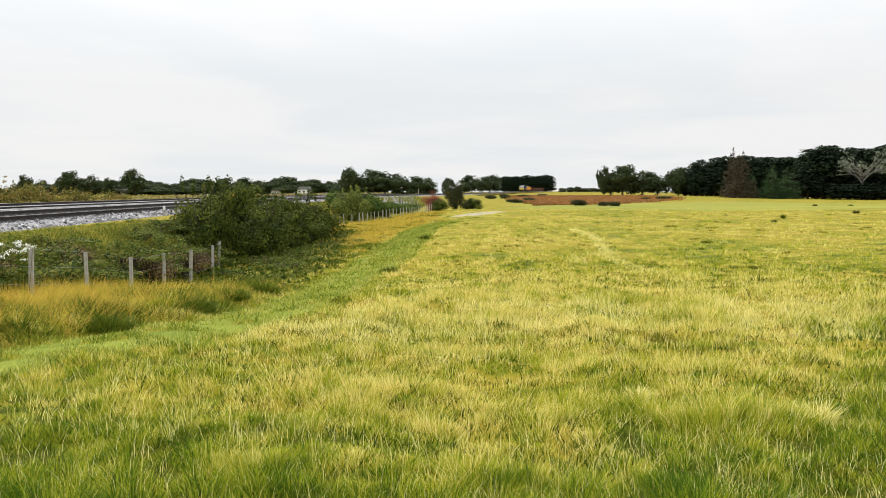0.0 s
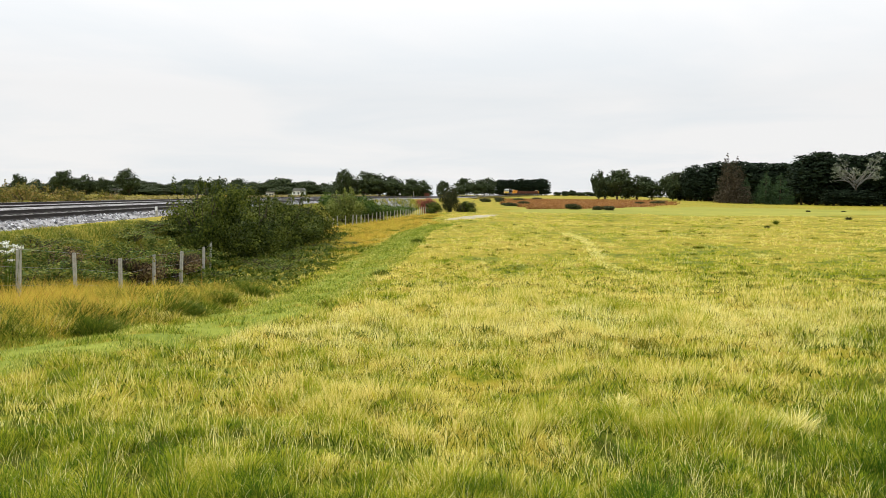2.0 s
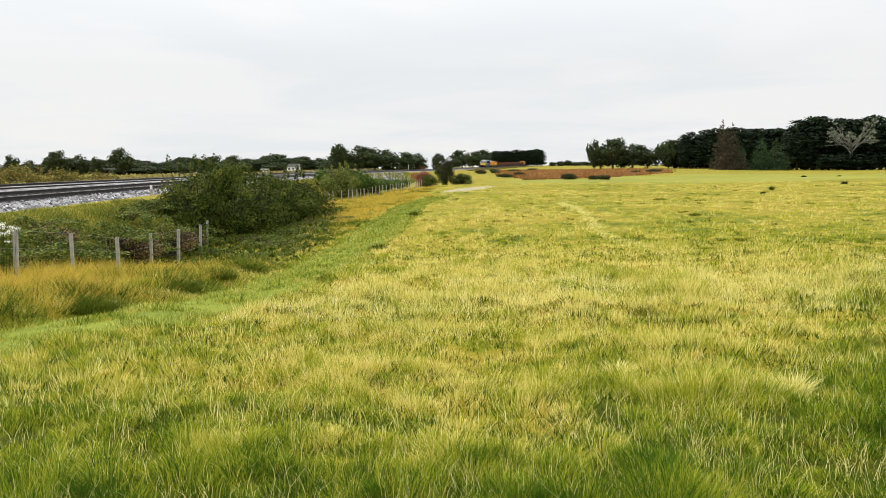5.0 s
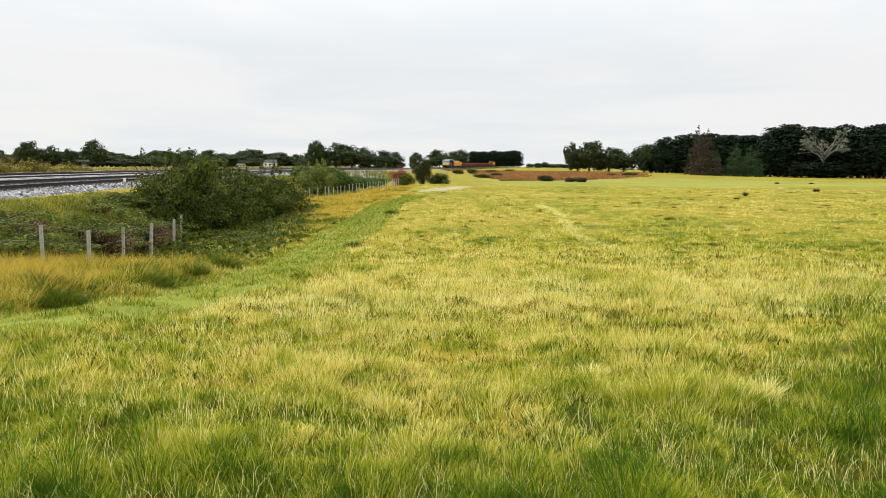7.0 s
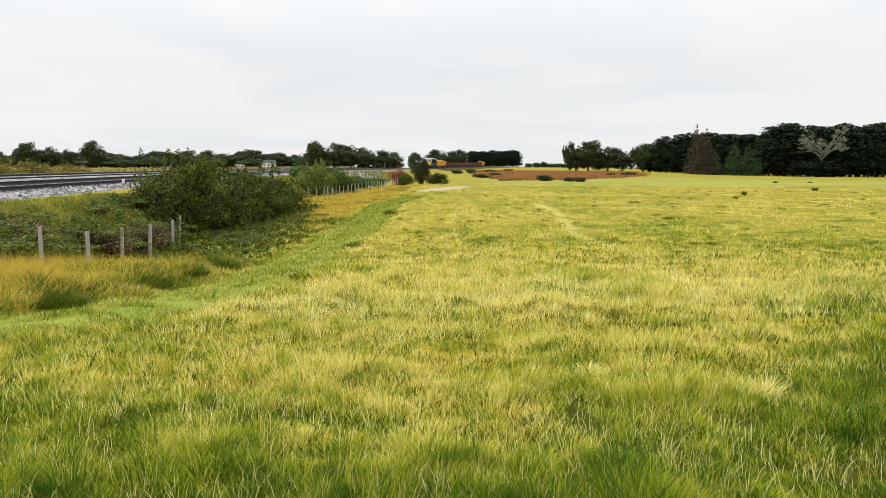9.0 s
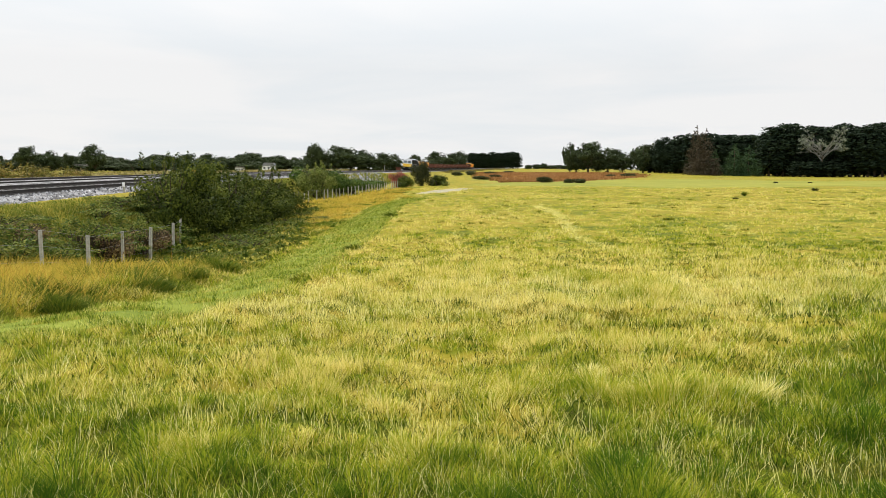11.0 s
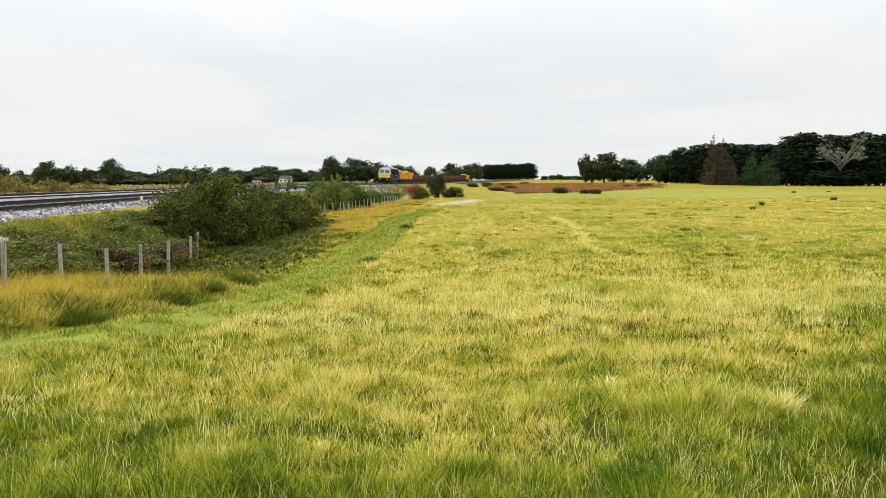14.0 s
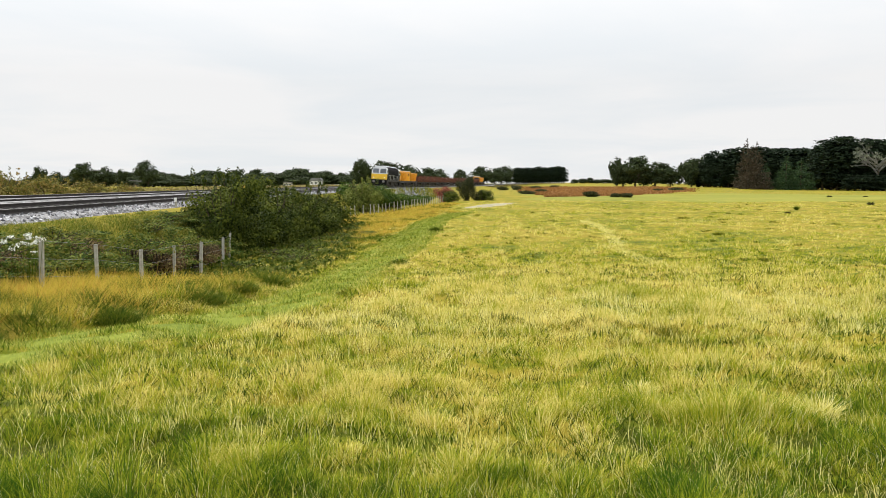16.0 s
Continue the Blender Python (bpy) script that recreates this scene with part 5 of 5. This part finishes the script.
def hopper(label, name="ballast_hopper"):
    """Orange bogie hopper with sloping ends and a machine cab."""
    t = tagged(new(name), label, "rail wagon", "train vehicles")
    bm = bmesh.new()
    box(bm, -1.3, 1.3, -6.2, 6.2, 0.95, 1.25, 0.03)
    part("underframe", bm, M_UNDER, t)
    bm = bmesh.new()
    a = [(-1.35, -4.9, 2.95), (1.35, -4.9, 2.95), (1.35, 4.9, 2.95), (-1.35, 4.9, 2.95)]
    c = [(-1.2, -3.3, 1.25), (1.2, -3.3, 1.25), (1.2, 3.3, 1.25), (-1.2, 3.3, 1.25)]
    va, vc = [bm.verts.new(p) for p in a], [bm.verts.new(p) for p in c]
    for i in range(4):
        bm.faces.new((vc[i], vc[(i + 1) % 4], va[(i + 1) % 4], va[i]))
    bm.faces.new(vc[::-1])
    bmesh.ops.recalc_face_normals(bm, faces=bm.faces)
    bmesh.ops.solidify(bm, geom=bm.faces[:], thickness=0.06)
    body = part("hopper_body", bm, M_ORANGE, t, "orange painted steel hopper")
    for s in (-1, 1):
        for i in range(7):
            bm = bmesh.new()
            y = -3.6 + 1.2 * i
            tube(bm, (s * 1.26, y * 0.85, 1.3), (s * 1.39, y, 2.9), 0.05, None, 6)
            part("rib", bm, M_ORANGE, body)
        bm = bmesh.new()
        box(bm, min(s * 1.32, s * 1.42), max(s * 1.32, s * 1.42), -5.0, 5.0, 2.90, 3.06, 0.02)
        part("top_rail", bm, M_ORANGE, body)
    bm = bmesh.new()
    prism(bm, [(-1.25, 2.6), (1.25, 2.6), (0.5, 3.15), (-0.5, 3.15)], -4.2, 4.2)
    part("load", bm, M_LOAD, t, "heaped brown stone load")
    bm = bmesh.new()
    box(bm, -1.25, 1.25, -6.1, -5.05, 1.25, 3.35, 0.1)
    cab = part("machine_cab", bm, M_ORANGE, t, "orange end cab")
    bm = bmesh.new()
    box(bm, -1.0, 1.0, -6.14, -6.08, 2.35, 3.05, 0.02)
    part("cab_window", bm, M_GLASS, cab, "dark cab window")
    bm = bmesh.new()
    box(bm, -1.1, 1.1, -6.0, -5.1, 3.35, 3.47, 0.03)
    part("cab_roof", bm, M_WHITE, cab, "white cab roof")
    for s in (-1, 1):
        bm = bmesh.new()
        box(bm, min(s * 1.22, s * 1.28), max(s * 1.22, s * 1.28), -5.95, -5.2, 2.35, 3.05, 0.02)
        part("cab_window", bm, M_GLASS, cab, "dark cab window")
    for y in (-4.3, 4.3):
        bogie(t, y, (-0.9, 0.9))
    buffers(t, -6.2, -1)
    buffers(t, 6.2, 1)
    return t


def spoil_wagon():
    """Rust-brown open wagon with stanchions and a rough load."""
    t = tagged(new("open_wagon"), "rust-brown open wagon with upright ribs and a rough load", "rail wagon", "train vehicles")
    bm = bmesh.new()
    box(bm, -1.3, 1.3, -6.0, 6.0, 0.95, 1.25, 0.03)
    part("underframe", bm, M_UNDER, t)
    for s in (-1, 1):
        bm = bmesh.new()
        box(bm, min(s * 1.28, s * 1.34), max(s * 1.28, s * 1.34), -5.95, 5.95, 1.25, 1.62, 0.015)
        side = part("side", bm, M_RUST, t, "rusty steel wagon side")
        for i in range(13):
            bm = bmesh.new()
            y = -5.8 + 0.967 * i
            box(bm, min(s * 1.34, s * 1.44), max(s * 1.34, s * 1.44), y - 0.09, y + 0.09, 1.1, 2.25 + 0.4 * (i % 2) + 0.12 * math.sin(2.3 * i), 0.01)
            part("stanchion", bm, M_RUST, side)
        bm = bmesh.new()
        box(bm, -1.28, 1.28, min(s * 5.9, s * 5.98), max(s * 5.9, s * 5.98), 1.25, 2.3, 0.015)
        part("end", bm, M_RUST, t, "rusty steel wagon end")
    rng = np.random.default_rng(15)
    k, m = 8, 30
    V = [(-1.25 + 2.5 * i / (k - 1), -5.8 + 11.6 * j / (m - 1), 1.55 + 0.55 * math.sin(math.pi * i / (k - 1)) + 0.20 * rng.normal() * (0 < i < k - 1)) for j in range(m) for i in range(k)]
    F = [(j * k + i, j * k + i + 1, (j + 1) * k + i + 1, (j + 1) * k + i) for j in range(m - 1) for i in range(k - 1)]
    part_mesh("load", mesh_np("load", np.array(V), np.array(F), M_LOAD), t, "heaped brown spoil load")
    for y in (-4.2, 4.2):
        bogie(t, y, (-0.9, 0.9))
    buffers(t, -6.0, -1)
    buffers(t, 6.0, 1)
    return t


# ---- lineside and far things ----


def stone_slope():
    """Bare broken stone tipped down the embankment, weeds growing through it."""
    rng = np.random.default_rng(71)
    ys = np.arange(140, 190, 1.0)
    across = np.linspace(3.4, 6.4, 8)
    V = []
    for y in ys:
        for a in across:
            x = float(track_x(y)) + a
            V.append((x, y, gz(x, y) + 0.06 + 0.10 * rng.uniform()))
    k = len(across)
    F = [(i * k + j, i * k + j + 1, (i + 1) * k + j + 1, (i + 1) * k + j) for i in range(len(ys) - 1) for j in range(k - 1)]
    tagged(new("stone_pitching", mesh_np("stone_pitching", np.array(V), np.array(F), M_BALLAST)), "bare grey stone pitching on the embankment slope", "stonework", kind="structure")
    y, a = rng.uniform(139, 191, 1500), rng.uniform(3.2, 6.8, 1500)
    x = track_x(y) + a
    tagged(new("tipped_stones", rubble(rng, np.stack([x, y, ground_z(x, y) + 0.1], 1), rng.uniform(0.07, 0.18, 1500), "tipped_stones")), "broken grey stones tipped down the embankment", "stones", kind="stuff")
    y, a = rng.uniform(125, 200, 2600), rng.uniform(3.6, 7.5, 2600)
    k = patchy(track_x(y) + a, y, 0.5, 6.0) > 0.36
    x, y = track_x(y[k]) + a[k], y[k]
    V, F = blades(rng, x, y, rng.uniform(0.3, 0.9, len(x)), np.full(len(x), 0.22), rng.uniform(0.2, 1.0, len(x)), simple=True)
    tagged(new("embankment_weeds", mesh_np("embankment_weeds", V, F, M_BANKGRASS)), "tall olive weeds on the stony embankment", "weeds", kind="stuff")


def house(name, label, x, y, w, d, h, roof, wall_mat, roof_mat):
    t = tagged(new(name), label, "building")
    bm = bmesh.new()
    box(bm, -w / 2, w / 2, -d / 2, d / 2, -0.5, h)
    part("wall", bm, wall_mat, t)
    bm = bmesh.new()
    o = 0.3
    prism(bm, [(-w / 2 - o, h), (w / 2 + o, h), (w / 2 - roof * 0.6, h + roof), (-w / 2 + roof * 0.6, h + roof)], -d / 2 - o, d / 2 + o)
    part("roof", bm, roof_mat, t, "plain grey roof")
    for i in range(3):
        bm = bmesh.new()
        xx = -w / 2 + w * (i + 0.5) / 3
        box(bm, xx - 0.5, xx + 0.5, -d / 2 - 0.03, -d / 2 + 0.05, h * 0.4, h * 0.8)
        part("window", bm, M_GLASS, t, "dark window")
    t.location = (x, y, gz(x, y))


def lineside():
    M_SLATE = surface("grey_slates", (0.12, 0.125, 0.13), (0.22, 0.225, 0.23), 1, 8, 0.8, 0, 0.3, 0.02)
    house("white_house", "small white house among far trees", -72, 425, 6.5, 6, 2.4, 1.6, M_WHITE, M_SLATE)
    house("white_shed", "low white shed beyond the railway", -87, 425, 4, 4, 1.7, 0.6, M_WHITE, M_CONCRETE)
    house("barn", "pale barn with a light sheet roof among trees", -170, 432, 9, 7, 2.6, 1.0, M_CONCRETE, M_CONCRETE)
    # yellow grit box, marker posts, orange cabinet
    for name, label, x, y, s, h, mt in (("grit_box", "yellow lineside box beyond the tracks", -21.3, 82, 0.24, 0.35, M_YELLOW), ("relay_cabinet", "rusty orange lineside cabinet by the far track", -4.0, 300, 0.9, 1.3, M_RUST),
                                        ("concrete_trough", "long pale concrete cable trough beside the far track", -22.0, 40.5, 1.15, 0.22, M_CONCRETE)):
        t = tagged(new(name), label, "lineside box")
        bm = bmesh.new()
        box(bm, -s, s, -s * 0.6, s * 0.6, -0.3, h, 0.03)
        part("body", bm, mt, t)
        bm = bmesh.new()
        box(bm, -s * 1.06, s * 1.06, -s * 0.66, s * 0.66, h + 0.002, h + 0.07, 0.02)
        part("lid", bm, mt, t)
        t.location = (x, y, gz(x, y) + (0.3 if name != "grit_box" else 0.5))
    for x, y, h in ((float(track_x(39.5)) + 2.1, 39.5, 0.42), (-9.0, 300, 2.2)):
        t = tagged(new("marker_post"), "short pale marker post beside the railway", "post")
        bm = bmesh.new()
        box(bm, -0.045, 0.045, -0.045, 0.045, -0.4, h, 0.01)
        part("shaft", bm, M_POST if h < 1 else M_WHITE, t)
        bm = bmesh.new()
        box(bm, -0.06, 0.06, -0.062, -0.047, h - 0.2, h, 0.004)
        part("plate", bm, M_WHITE, t)
        t.location = (x, y, float(rail_z(y)) - 0.35)


stone_slope()
lineside()

LOCO = locomotive()
FIRST = hopper("orange works hopper wagon with a small cab behind the locomotive")
WAGON = spoil_wagon()
TRAIN = [(LOCO, 0.0, 17.4), (FIRST, 18.0, 13.2), (copy_thing(FIRST, Matrix()), 31.8, 13.2), (WAGON, 45.6, 12.8)]
for _i in range(9):
    TRAIN.append((copy_thing(WAGON, Matrix()), 45.6 + 13.1 * (_i + 1), 12.8))
TRAIN.append((hopper("orange works machine at the rear end of the train", "works_machine"), 45.6 + 13.1 * 10, 13.2))
ARC_Y = np.linspace(-60, 900, 4801)
ARC_S = np.concatenate([[0], np.cumsum(np.hypot(np.diff(ARC_Y), np.diff(track_x(ARC_Y))))])


def on_track(s):
    """Pose at an arc length along the nearer track."""
    y = float(np.interp(s, ARC_S, ARC_Y))
    k = float(track_x(y + 1) - track_x(y - 1)) / 2
    climb = math.degrees(float(rail_z(y + 5) - rail_z(y - 5)) / 10)
    return pose(float(track_x(y)), y, float(rail_z(y)), climb, math.degrees(CANT), -math.degrees(math.atan(k)))


FRONT_AT_END, SPEED = float(np.interp(150.0, ARC_Y, ARC_S)), 23.9


def motions():
    times = [0.5 * i for i in range(33)]
    for thing, back, length in TRAIN:
        walk(thing, [(t, on_track(FRONT_AT_END + SPEED * (16 - t) + back + length / 2)) for t in times])


motions()
